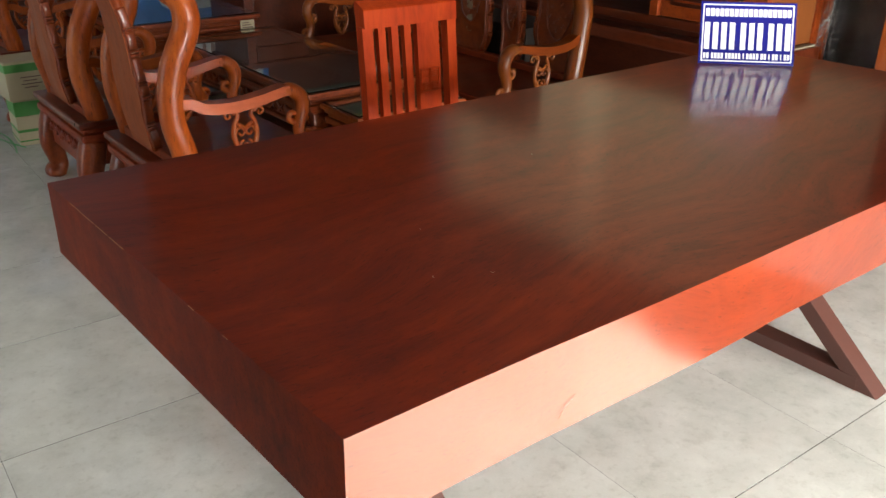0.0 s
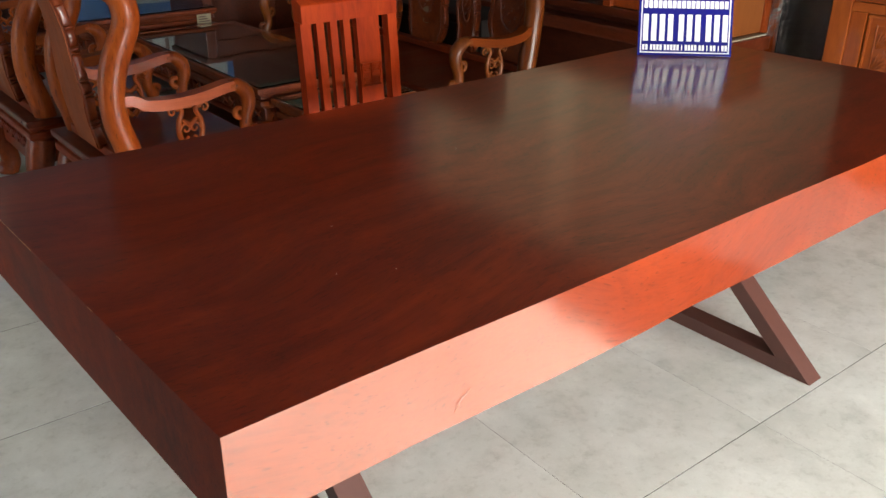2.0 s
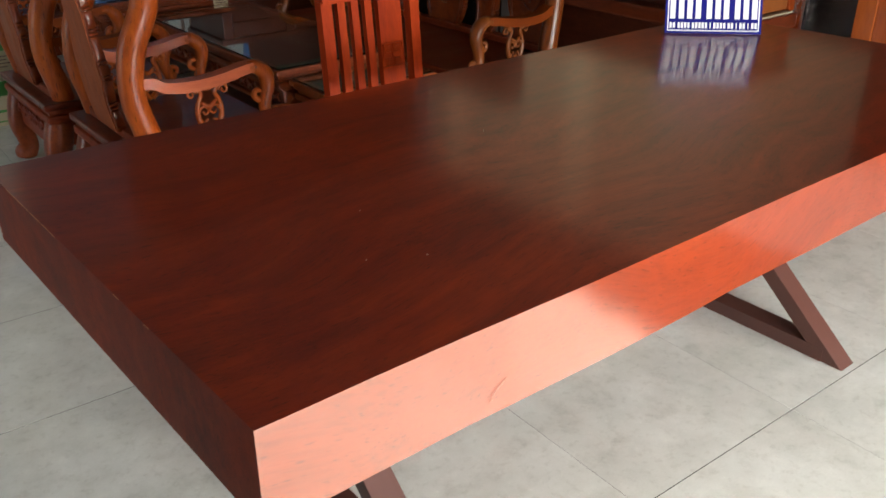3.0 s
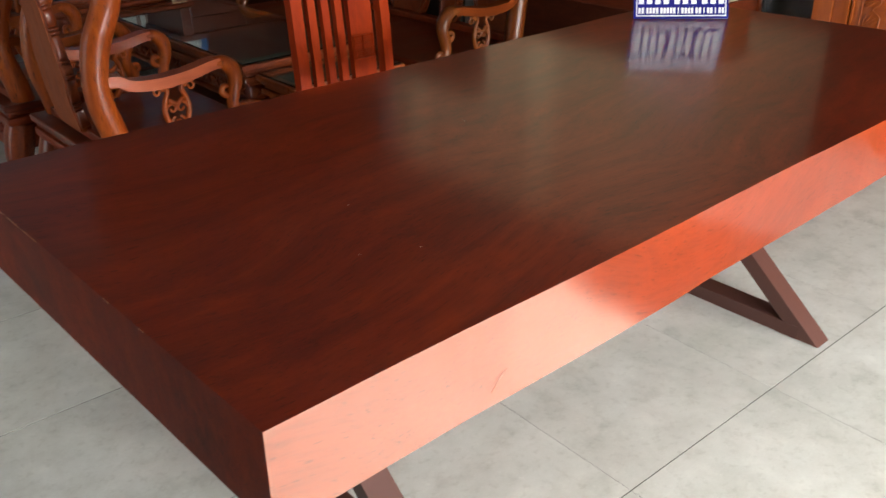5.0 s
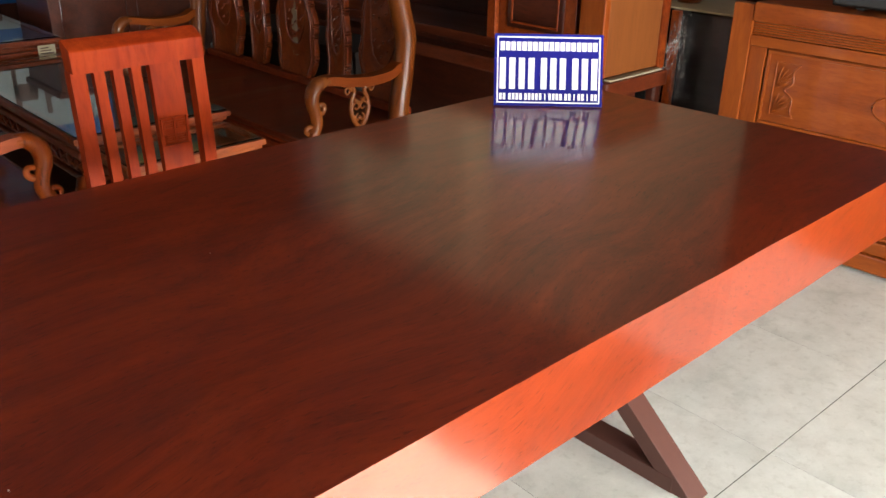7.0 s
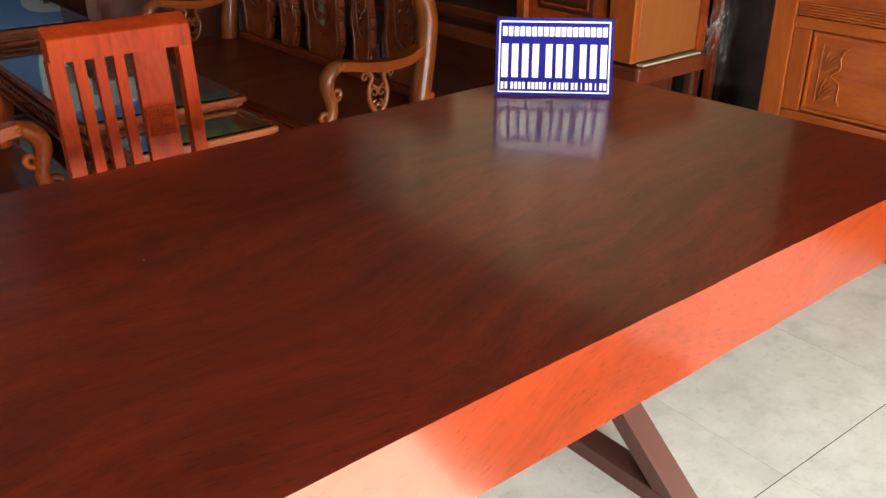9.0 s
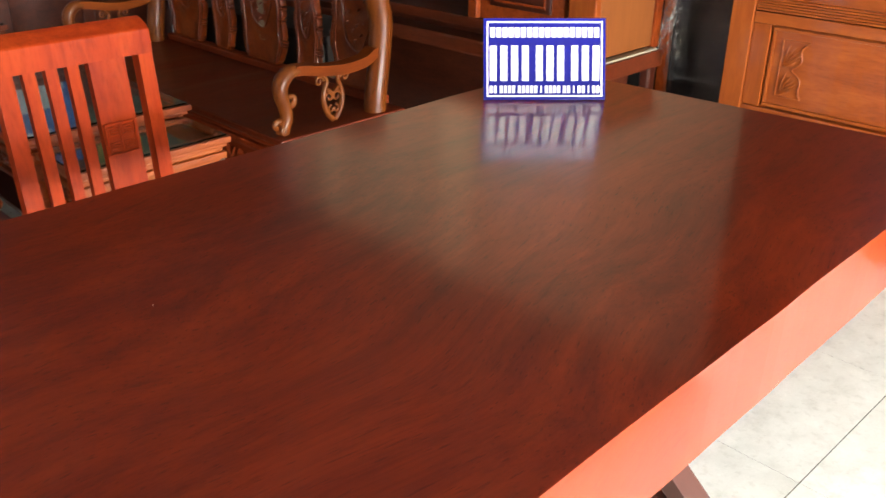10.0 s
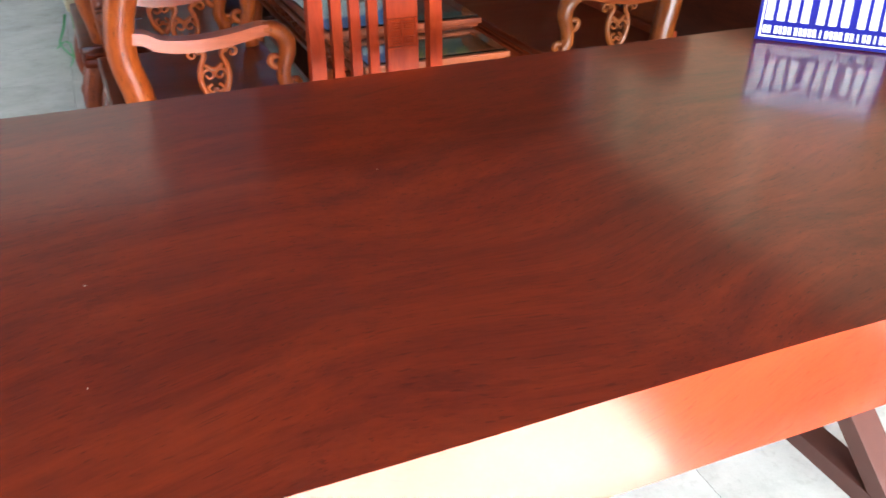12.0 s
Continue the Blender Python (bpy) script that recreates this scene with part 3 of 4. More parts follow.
# ---- slat-back dining chair ----
def slat_chair():
    t = thing("dining_chair", "red-stained wooden dining chair with slatted back and fretwork square", "chair", 1.191, 1.51, 0.0)
    lean = lambda z: 0.10 * max(z - 0.44, 0.0) ** 1.3 - 0.03

    def board(x0, x1, z0, z1, thick, name, inset=0.0, parent=t, taper=0.0):
        bm = bmesh.new()
        rows = []
        n = 10
        for i in range(n + 1):
            z = z0 + (z1 - z0) * i / n
            y = lean(z) + inset
            s = taper * (1 - i / n)
            rows.append([bm.verts.new(c) for c in ((x0 + s, y, z), (x1 + s, y, z), (x1 + s, y + thick, z), (x0 + s, y + thick, z))])
        for r1, r2 in zip(rows, rows[1:]):
            for k in range(4):
                bm.faces.new((r1[k], r1[(k + 1) % 4], r2[(k + 1) % 4], r2[k]))
        bm.faces.new(rows[0][::-1])
        bm.faces.new(rows[-1])
        sharp = [e for e in bm.edges if e.calc_face_angle(0) > 0.8]
        bmesh.ops.bevel(bm, geom=sharp, offset=0.004, segments=2, affect="EDGES", profile=0.6)
        return part(name, bm, M_CHAIR, parent)

    yf = lean(0.93) - 0.006
    rail = [(yf - 0.004, 0.893), (yf, 0.946), (yf + 0.003, 0.950), (yf + 0.012, 0.955), (yf + 0.034, 0.966), (yf + 0.048, 0.971), (yf + 0.054, 0.966), (yf + 0.055, 0.955), (yf + 0.044, 0.893)]
    part("top_rail", prism(rail, lambda u, v, d: (-0.170 + d, u, v + 0.012), 0.354, 0.003), M_CHAIR, t)
    board(-0.174, -0.136, 0.0, 0.909, 0.034, "back_post", taper=-0.004)
    board(0.150, 0.185, 0.0, 0.909, 0.034, "back_post", taper=-0.004)
    for a, b in ((-0.114, -0.087), (-0.065, -0.039), (-0.017, 0.009)):
        board(a, b, 0.455, 0.910, 0.02, "slat", 0.006, taper=0.0)
    splat = board(0.031, 0.117, 0.455, 0.910, 0.022, "splat", 0.004, taper=0.0)
    fret = None
    cx, cz, h = 0.073, 0.722, 0.038
    strips = [(-h, -h, h, -h + .004), (-h, h - .004, h, h), (-h, -h, -h + .004, h), (h - .004, -h, h, h), (-0.002, -h, 0.002, h)]
    for sx in (-1, 1):
        for sz in (-1, 1):
            for a in ((0.006, 0.008, 0.030, 0.0105), (0.006, 0.014, 0.024, 0.0165), (0.012, 0.020, 0.030, 0.0225), (0.006, 0.026, 0.030, 0.0285), (0.028, 0.008, 0.0305, 0.029), (0.006, 0.014, 0.0085, 0.022)):
                xs, zs = sorted((sx * a[0], sx * a[2])), sorted((sz * a[1], sz * a[3]))
                strips.append((xs[0], zs[0], xs[1], zs[1]))
    for a, b, c, d in strips:
        z = cz + (b + d) / 2
        y = lean(z) + 0.004
        fret = box((cx + a - 0.0006, y - 0.0045, cz + b - 0.0006), (cx + c + 0.0006, y + 0.002, cz + d + 0.0006), 0, fret)
    part("fretwork", fret, M_CHAIR, splat, "carved square meander fretwork")
    board(-0.137, 0.146, 0.40, 0.455, 0.028, "lower_rail")
    part("seat", box((-0.20, -0.43, 0.43), (0.21, -0.005, 0.455), 0.008), M_CHAIR, t)
    part("seat_rail", box((-0.175, -0.41, 0.37), (0.185, -0.39, 0.43), 0.003), M_CHAIR, t)
    for x in (-0.185, 0.16):
        part("side_rail", box((x, -0.39, 0.37), (x + 0.02, -0.03, 0.43), 0.003), M_CHAIR, t)
        part("front_leg", box((x - 0.005, -0.42, 0.0), (x + 0.033, -0.382, 0.43), 0.005), M_CHAIR, t)
        part("stretcher", box((x + 0.004, -0.385, 0.14), (x + 0.022, -0.03, 0.17), 0.003), M_CHAIR, t)
    return t


slat_chair()


# ---- carved living-room set ----
SEAT = 0.39


def back_x(z):
    """The S-curve of a carved back, as a shift away from the sitter."""
    return -0.03 - 0.02 * math.sin((z - SEAT) * 9.0) - 0.16 * max(z - 0.62, 0.0)


def splat_board(y, half, z0, z1, name, parent, seed):
    """An upright vase-shaped back board with knobbed edges, curved to the sitter's back."""
    n, cols = 36, 11
    width_at = lambda u: half * (0.86 + 0.13 * math.sin(6.6 * u - 0.6) + 0.04 * math.sin(19 * u + seed))

    def sheet(front, back, narrow, carved):
        bm = bmesh.new()
        rows = []
        for i in range(n + 1):
            u = i / n
            z, w = z0 + (z1 - z0) * u, width_at(u) * narrow
            f, r = [], []
            for k in range(cols):
                q = k / (cols - 1) * 2 - 1
                oval = (q / 0.62) ** 2 + ((u - 0.55) / 0.33) ** 2
                rim = 0.007 if abs(q) > 0.75 else (0.006 if carved and 0.8 < oval < 1.25 else 0.0)
                cut = 0.007 * noise.noise(Vector((q * 4.0 + seed * 5, u * 16, seed))) if carved and oval < 0.7 else 0.0
                f.append(bm.verts.new((back_x(z) + front + (rim + cut if carved else 0.0), y + q * w, z)))
                r.append(bm.verts.new((back_x(z) + back, y + q * w, z)))
            rows.append(f + r[::-1])
        m = len(rows[0])
        for r1, r2 in zip(rows, rows[1:]):
            for k in range(m):
                bm.faces.new((r1[k], r1[(k + 1) % m], r2[(k + 1) % m], r2[k]))
        bm.faces.new(rows[0][::-1])
        bm.faces.new(rows[-1])
        return bm

    ob = part(name, sheet(0.012, -0.012, 1.0, True), M_CARVED, parent, "", True)
    part("back_face", sheet(-0.0125, -0.016, 0.93, False), M_RAW, ob, "dull unvarnished brown back")
    for q in (-1, 1):
        edge = None
        u = 0.03
        for i, long in enumerate((0.12, 0.022, 0.022, 0.15, 0.022, 0.06, 0.022, 0.14, 0.022, 0.022, 0.10, 0.022, 0.12)):
            za, zb = z0 + (z1 - z0) * u, z0 + (z1 - z0) * (u + long - 0.004)
            u += long
            r = 0.0075 if long > 0.05 else 0.0105
            line = []
            for k in range(5):
                z = za + (zb - za) * k / 4
                w = width_at((z - z0) / (z1 - z0))
                line.append((back_x(z) + 0.004, y + q * (w + 0.001), z, 0.016, r * (0.55, 1.0, 1.12, 1.0, 0.55)[k]))
            edge = sweep(line, (1, 0, 0), edge, 8, 2, 0.75)
        part("knobbed_edge", edge, M_CARVED, ob, "", True)
        rim = [(back_x(z0 + (z1 - z0) * u) + 0.020, y + q * width_at(u) * 0.86, z0 + (z1 - z0) * u, 0.0045, 0.004) for u in [0.03 + 0.94 * k / 24 for k in range(25)]]
        part("raised_rim", sweep(rim, (0, 1, 0), None, 6, 1), M_GLOSSY, ob, "", True)
    ring = []
    for k in range(25):
        a = 2 * math.pi * k / 24
        z = z0 + (z1 - z0) * (0.56 + 0.30 * math.sin(a))
        ring.append((back_x(z) + 0.017, y + half * 0.55 * math.cos(a) * (1 + 0.1 * math.cos(3 * a)), z, 0.004, 0.004))
    part("medallion_ring", sweep(ring, (1, 0, 0), None, 6, 1), M_GLOSSY, ob, "", True)
    leaves = None
    for k in range(16):
        a, r = 2.4 * k, 0.10 + 0.055 * k ** 0.5 * 1.6
        z = z0 + (z1 - z0) * (0.55 + 0.5 * r * math.sin(a))
        yy = y + half * r * 1.1 * math.cos(a)
        leaves = sweep([(back_x(z) + 0.011, yy - 0.007, z - 0.006, 0.002, 0.002), (back_x(z) + 0.0185, yy, z + 0.004 * math.sin(3 * a), 0.006, 0.0045), (back_x(z) + 0.012, yy + 0.008, z + 0.008, 0.0018, 0.0018)], (1, 0, 0), leaves, 6, 2)
    part("carved_leaves", leaves, M_GLOSSY, ob, "", True)
    return ob


def arm_set(t, y, inward, rear, arm_mat, scroll_mat):
    """An arm at one end: wavy rail, front scroll down to the seat, pierced bracket under it."""
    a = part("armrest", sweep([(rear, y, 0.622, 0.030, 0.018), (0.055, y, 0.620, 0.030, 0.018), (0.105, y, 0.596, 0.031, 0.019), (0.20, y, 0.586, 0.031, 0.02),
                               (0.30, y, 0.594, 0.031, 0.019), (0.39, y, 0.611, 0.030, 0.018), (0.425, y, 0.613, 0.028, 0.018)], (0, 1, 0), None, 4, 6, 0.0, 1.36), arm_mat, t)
    scroll = sweep([(0.41, y, 0.613, 0.030, 0.020), (0.445, y, 0.608, 0.031, 0.026), (0.477, y, 0.578, 0.031, 0.029), (0.483, y, 0.535, 0.029, 0.027),
                    (0.470, y, 0.492, 0.027, 0.024), (0.466, y, 0.45, 0.026, 0.023), (0.482, y, 0.415, 0.026, 0.026), (0.486, y, SEAT + 0.004, 0.025, 0.026)], (0, 1, 0), None, 12, 6)
    scroll = sweep(curl(0.445, 0.512, 0.028, 0.008, -10, -330, y, 0.014, 0.009), (0, 1, 0), scroll, 8, 3)
    scroll = sweep(curl(0.505, 0.425, 0.024, 0.006, 200, -100, y, 0.013, 0.008), (0, 1, 0), scroll, 8, 3)
    scroll = sweep(curl(0.488, 0.412, 0.017, 0.004, -90, 250, y - inward * 0.018, 0.007, 0.005), (0, 1, 0), scroll, 8, 3)
    part("front_scroll", scroll, scroll_mat, a, "glossy amber scrolled arm front", True)
    br = None
    for dx, sgn in ((0.205, 1), (0.30, -1)):
        br = sweep([(dx, y, 0.575, 0.009, 0.009), (dx + sgn * 0.022, y, 0.55, 0.009, 0.009), (dx + sgn * 0.008, y, 0.515, 0.009, 0.009), (dx + sgn * 0.004, y, 0.475, 0.011, 0.01),
                    (dx + sgn * 0.018, y, 0.43, 0.012, 0.011), (dx + sgn * 0.045, y, SEAT + 0.008, 0.012, 0.012)], (0, 1, 0), br, 8, 4)
        br = sweep(curl(dx - sgn * 0.012, 0.552, 0.020, 0.004, 0, 420, y, 0.006, 0.004, sgn), (0, 1, 0), br, 7, 2)
        br = sweep(curl(dx + sgn * 0.03, 0.485, 0.022, 0.005, 180, -200, y, 0.007, 0.004, sgn), (0, 1, 0), br, 7, 2)
        br = sweep(curl(dx + sgn * 0.038, 0.44, 0.016, 0.004, 90, 420, y, 0.006, 0.004, sgn), (0, 1, 0), br, 7, 2)
    br = sweep([(0.225, y, 0.52, 0.007, 0.007), (0.252, y, 0.50, 0.01, 0.01), (0.28, y, 0.52, 0.007, 0.007)], (0, 1, 0), br, 7, 3)
    part("pierced_bracket", br, scroll_mat, a, "pierced carved scroll bracket", True)


# red arm wood, darkened to stand in for shade on the second chair
M_REDSHADEARM = wood("red_shaded_arm_wood", (0.12, 0.021, 0.003), (0.175, 0.034, 0.0045), (0.22, 0.050, 0.0065), (4, 30, 30), 0.5, 0.0, gloss=0.05, pore=0.25)
# bench posts: darker copy of the amber wood for the weaker light there
M_BENCHPOST = wood("shaded_turned_wood", (0.075, 0.016, 0.0024), (0.145, 0.034, 0.0040), (0.205, 0.056, 0.0066), (40, 40, 7), 0.4, 0.22, coat_rough=0.14, gloss=0.15, pore=0.3, fleck=0.6)
# lit copy of the arm wood: daylight sheen put into the colour
M_LITARM = wood("lit_arm_wood", (0.24, 0.042, 0.013), (0.35, 0.072, 0.023), (0.41, 0.10, 0.034), (4, 30, 30), 0.40, 0.2, gloss=0.15, pore=0.25, coat_rough=0.12)


def carved_seat(name, label, category, width, splats, x, y, turn, group="", bow=1.0, arm_mat=None, post_mat=None, back=0.035):
    """An armchair or bench: back at local x = 0, front at x = 0.53, from y = 0 to the width."""
    t = thing(name, label, category, x, y, 0.0, turn, group)
    arm_mat, post_mat = arm_mat or M_LITARM, post_mat or M_POST
    part("seat_board", box((-0.06, -0.03, SEAT - 0.028), (0.535, width + 0.03, SEAT), 0.01), M_SEAT, t)
    mould = box((-0.045, -0.015, SEAT - 0.05), (0.52, width + 0.015, SEAT - 0.028), 0.009)
    mould = box((-0.055, -0.025, SEAT - 0.085), (0.53, width + 0.025, SEAT - 0.05), 0.014, mould)
    part("seat_moulding", mould, M_FRAME, t)
    ap = box((-0.03, 0.0, 0.17), (-0.005, width, SEAT - 0.085), 0.005)
    ap = box((0.48, 0.0, 0.20), (0.505, width, SEAT - 0.085), 0.005, ap)
    ap = box((-0.01, 0.0, 0.20), (0.49, 0.022, SEAT - 0.085), 0.005, ap)
    ap = box((-0.01, width - 0.022, 0.20), (0.49, width, SEAT - 0.085), 0.005, ap)
    for i in range(max(3, int(width / 0.09))):
        yy = 0.06 + (width - 0.12) * (i + 0.5) / max(3, int(width / 0.09))
        for xx in (-0.033, 0.508):
            ap = sweep([(xx, yy - 0.038, 0.225, 0.004, 0.004), (xx, yy - 0.014, 0.268, 0.012, 0.010), (xx, yy + 0.014, 0.236, 0.011, 0.010), (xx, yy + 0.036, 0.275, 0.004, 0.004)], (0, 0, 1), ap, 6, 3)
    part("carved_apron", ap, M_FRAME, t)
    for lx, s in ((0.0, -1), (0.47, 1)):
        for ly in (0.03, width - 0.03):
            part("cabriole_leg", sweep([(lx, ly, SEAT - 0.085, 0.052, 0.05), (lx + s * 0.014, ly, 0.24, 0.056, 0.056), (lx + s * 0.03, ly, 0.16, 0.05, 0.05),
                                        (lx + s * 0.02, ly, 0.09, 0.041, 0.042), (lx + s * 0.016, ly, 0.05, 0.04, 0.04), (lx + s * 0.035, ly, 0.02, 0.05, 0.046), (lx + s * 0.04, ly, 0.001, 0.044, 0.04)],
                                       (0, 1, 0), None, 12, 5, 0.3), M_CARVED, t, "", True)
    for ly, s in ((0.03, 1), (width - 0.03, -1)):
        post = part("back_post", sweep([(0.05 - 0.05 * bow, ly, SEAT - 0.01, 0.043, 0.043), (0.042 - 0.056 * bow, ly, 0.46, 0.044, 0.044), (0.026 - 0.062 * bow, ly, 0.55, 0.043, 0.043), (0.014 - 0.052 * bow, ly, 0.64, 0.043, 0.043), (0.008 - 0.024 * bow, ly, 0.74, 0.045, 0.045),
                                 (0.036, ly, 0.85, 0.044, 0.044), (0.046, ly, 0.905, 0.044, 0.044), (0.034, ly + s * 0.012, 0.955, 0.043, 0.043), (-0.005, ly + s * 0.05, 0.99, 0.040, 0.040), (-0.04, ly + s * 0.10, 1.0, 0.036, 0.036)],
                                (0, 1, 0), None, 18, 8), post_mat, t, "amber wood post with dark flecks", True)
        post.location.x = back
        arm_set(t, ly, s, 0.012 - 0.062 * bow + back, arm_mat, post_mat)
    crest = part("crest_rail", sweep([(-0.04, 0.10, 1.0, 0.032, 0.036), (-0.075 - 0.06 * bow, width * 0.3, 1.015, 0.03, 0.042), (-0.085 - 0.09 * bow, width * 0.5, 1.05, 0.03, 0.052), (-0.075 - 0.06 * bow, width * 0.7, 1.015, 0.03, 0.042),
                              (-0.04, width - 0.10, 1.0, 0.032, 0.036)], (1, 0, 0), None, 12, 8, 0.4), M_CARVED, t, "", True)
    crest.location.x = back
    part("lower_back_rail", box((-0.055 + 0.05 * bow, 0.06, SEAT), (0.05 * bow, width - 0.06, SEAT + 0.035), 0.008), M_FRAME, t)
    for i in range(splats):
        yy = 0.06 + (width - 0.12) * (i + 0.5) / splats
        wide = (width - 0.12) / splats
        board = splat_board(yy, 0.125 if splats == 1 else wide * (0.47 if i % 2 == 0 else 0.22), SEAT + 0.03, 1.0, "back_splat", t, i * 1.7 + width)
        if bow:
            board.location.x, board.rotation_euler.y = 0.065, -radians(4.7)
    return t


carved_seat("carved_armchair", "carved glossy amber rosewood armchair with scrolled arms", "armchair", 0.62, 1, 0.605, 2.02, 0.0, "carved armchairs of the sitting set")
second_chair = carved_seat("carved_armchair", "carved amber rosewood armchair with arms darkened for shade", "armchair", 0.62, 1, 0.555, 2.83, 0.0, "carved armchairs of the sitting set", 1.0, M_REDSHADEARM, M_POST)
copy_thing(second_chair, pose(0.63, 4.42, 0, 0, 0, 2))
carved_seat("carved_bench", "long carved rosewood bench with pierced scroll arms", "bench", 1.78, 5, 2.60, 3.84, 180.0, "", 0.0, M_REDSHADEARM, M_BENCHPOST, 0.0)


guard = thing("packing_strip", "pale brown foam packing strip against the bench back", "packing")
part("strip", box((2.636, 2.935, SEAT + 0.036), (2.655, 2.985, 1.02), 0.006), M_FOAMDARK, guard)


def tea_table(name, label, x0, x1, y0, y1, top, group="", warm=M_CARVED):
    """A low glass-topped table with stepped mouldings and carved apron."""
    t = thing(name, label, "table", (x0 + x1) / 2, (y0 + y1) / 2, 0.0, 0.0, group)
    w, d = (x1 - x0) / 2, (y1 - y0) / 2
    f = 0.045
    rim = box((-w, -d, top - 0.03), (w, -d + f, top - 0.007), 0.006)
    rim = box((-w, d - f, top - 0.03), (w, d, top - 0.007), 0.006, rim)
    rim = box((-w, -d + f, top - 0.03), (-w + f, d - f, top - 0.007), 0.006, rim)
    rim = box((w - f, -d + f, top - 0.03), (w, d - f, top - 0.007), 0.006, rim)
    part("top_frame", rim, warm, t)
    part("top_panel", box((-w + f - 0.005, -d + f - 0.005, top - 0.03), (w - f + 0.005, d - f + 0.005, top - 0.015), 0), M_DARKWOOD, t)
    g = part("glass_top", box((-w + 0.012, -d + 0.012, top - 0.0065), (w - 0.012, d - 0.012, top), 0.0015), M_GLASS, t, "clear glass sheet over dark wood")
    g.visible_shadow = False
    for k, (inset, hi, lo) in enumerate(((0.012, 0.031, 0.045), (0.024, 0.045, 0.062), (0.014, 0.062, 0.088), (0.034, 0.088, 0.105), (0.05, 0.105, 0.175), (0.036, 0.175, 0.195))):
        part("apron" if k == 4 else "moulding", box((-w + inset, -d + inset, top - lo), (w - inset, d - inset, top - hi), min(0.008, (lo - hi) * 0.4)), warm, t)
    vine = None
    for s in (-1, 1):
        n = int(2 * d / 0.085)
        for i in range(n):
            yy = -d + 0.08 + (2 * d - 0.16) * (i + 0.5) / n
            for q in (-1, 1):
                vine = sweep([(s * (w - 0.05), yy - q * 0.03, top - 0.16, 0.004, 0.004), (s * (w - 0.044), yy, top - 0.14 + q * 0.012, 0.009, 0.007), (s * (w - 0.05), yy + q * 0.03, top - 0.122, 0.004, 0.004)], (1, 0, 0), vine, 6, 3)
        n = max(2, int(2 * w / 0.085))
        for i in range(n):
            xx = -w + 0.08 + (2 * w - 0.16) * (i + 0.5) / n
            for q in (-1, 1):
                vine = sweep([(xx - q * 0.03, s * (d - 0.05), top - 0.16, 0.004, 0.004), (xx, s * (d - 0.044), top - 0.14 + q * 0.012, 0.009, 0.007), (xx + q * 0.03, s * (d - 0.05), top - 0.122, 0.004, 0.004)], (0, 1, 0), vine, 6, 3)
    part("carved_vine", vine, warm, t, "", True)
    for sx in (-1, 1):
        for sy in (-1, 1):
            x, y = sx * (w - 0.06), sy * (d - 0.06)
            leg = sweep([(x, y, top - 0.17, 0.042, 0.042), (x + sx * 0.015, y + sy * 0.015, top - 0.23, 0.045, 0.045), (x + sx * 0.012, y + sy * 0.012, (top - 0.2) * 0.5, 0.03, 0.03),
                         (x + sx * 0.01, y + sy * 0.01, 0.05, 0.03, 0.03), (x + sx * 0.03, y + sy * 0.03, 0.018, 0.042, 0.042), (x + sx * 0.03, y + sy * 0.03, 0.001, 0.036, 0.036)], (0, 1, 0), None, 12, 5, 0.4)
            part("scrolled_leg", leg, warm, t, "", True)
    part("lower_shelf", box((-w + 0.08, -d + 0.08, 0.09), (w - 0.08, d - 0.08, 0.11), 0.004), M_DARKWOOD, t)
    return t


tea_table("tea_table", "long low rosewood tea table with glass over a dark top", 1.31, 1.94, 2.40, 3.86, 0.48)
tea_table("tea_table", "rosewood glass-topped table beyond the tea table", 1.08, 1.88, 3.93, 5.30, 0.55)
tea_table("side_stool", "low square carved stool with glass top beside the tea table", 1.36, 1.909, 2.097, 2.395, 0.44, "", M_AMBER)
st = thing("paper_label", "small cream paper label stuck on the table apron", "label", 1.80, 3.93, 0.0)
lab = box((-0.05, -0.0035, 0.462), (0.035, -0.001, 0.515), 0)
part("paper", lab, M_CREAM, st)
ink = None
for i in range(3):
    ink = box((-0.04, -0.0045, 0.472 + 0.013 * i), (0.026 - 0.012 * i, -0.0036, 0.478 + 0.013 * i), 0, ink)
part("printed_bars", ink, M_PHOTO, st, "dark printed bars")


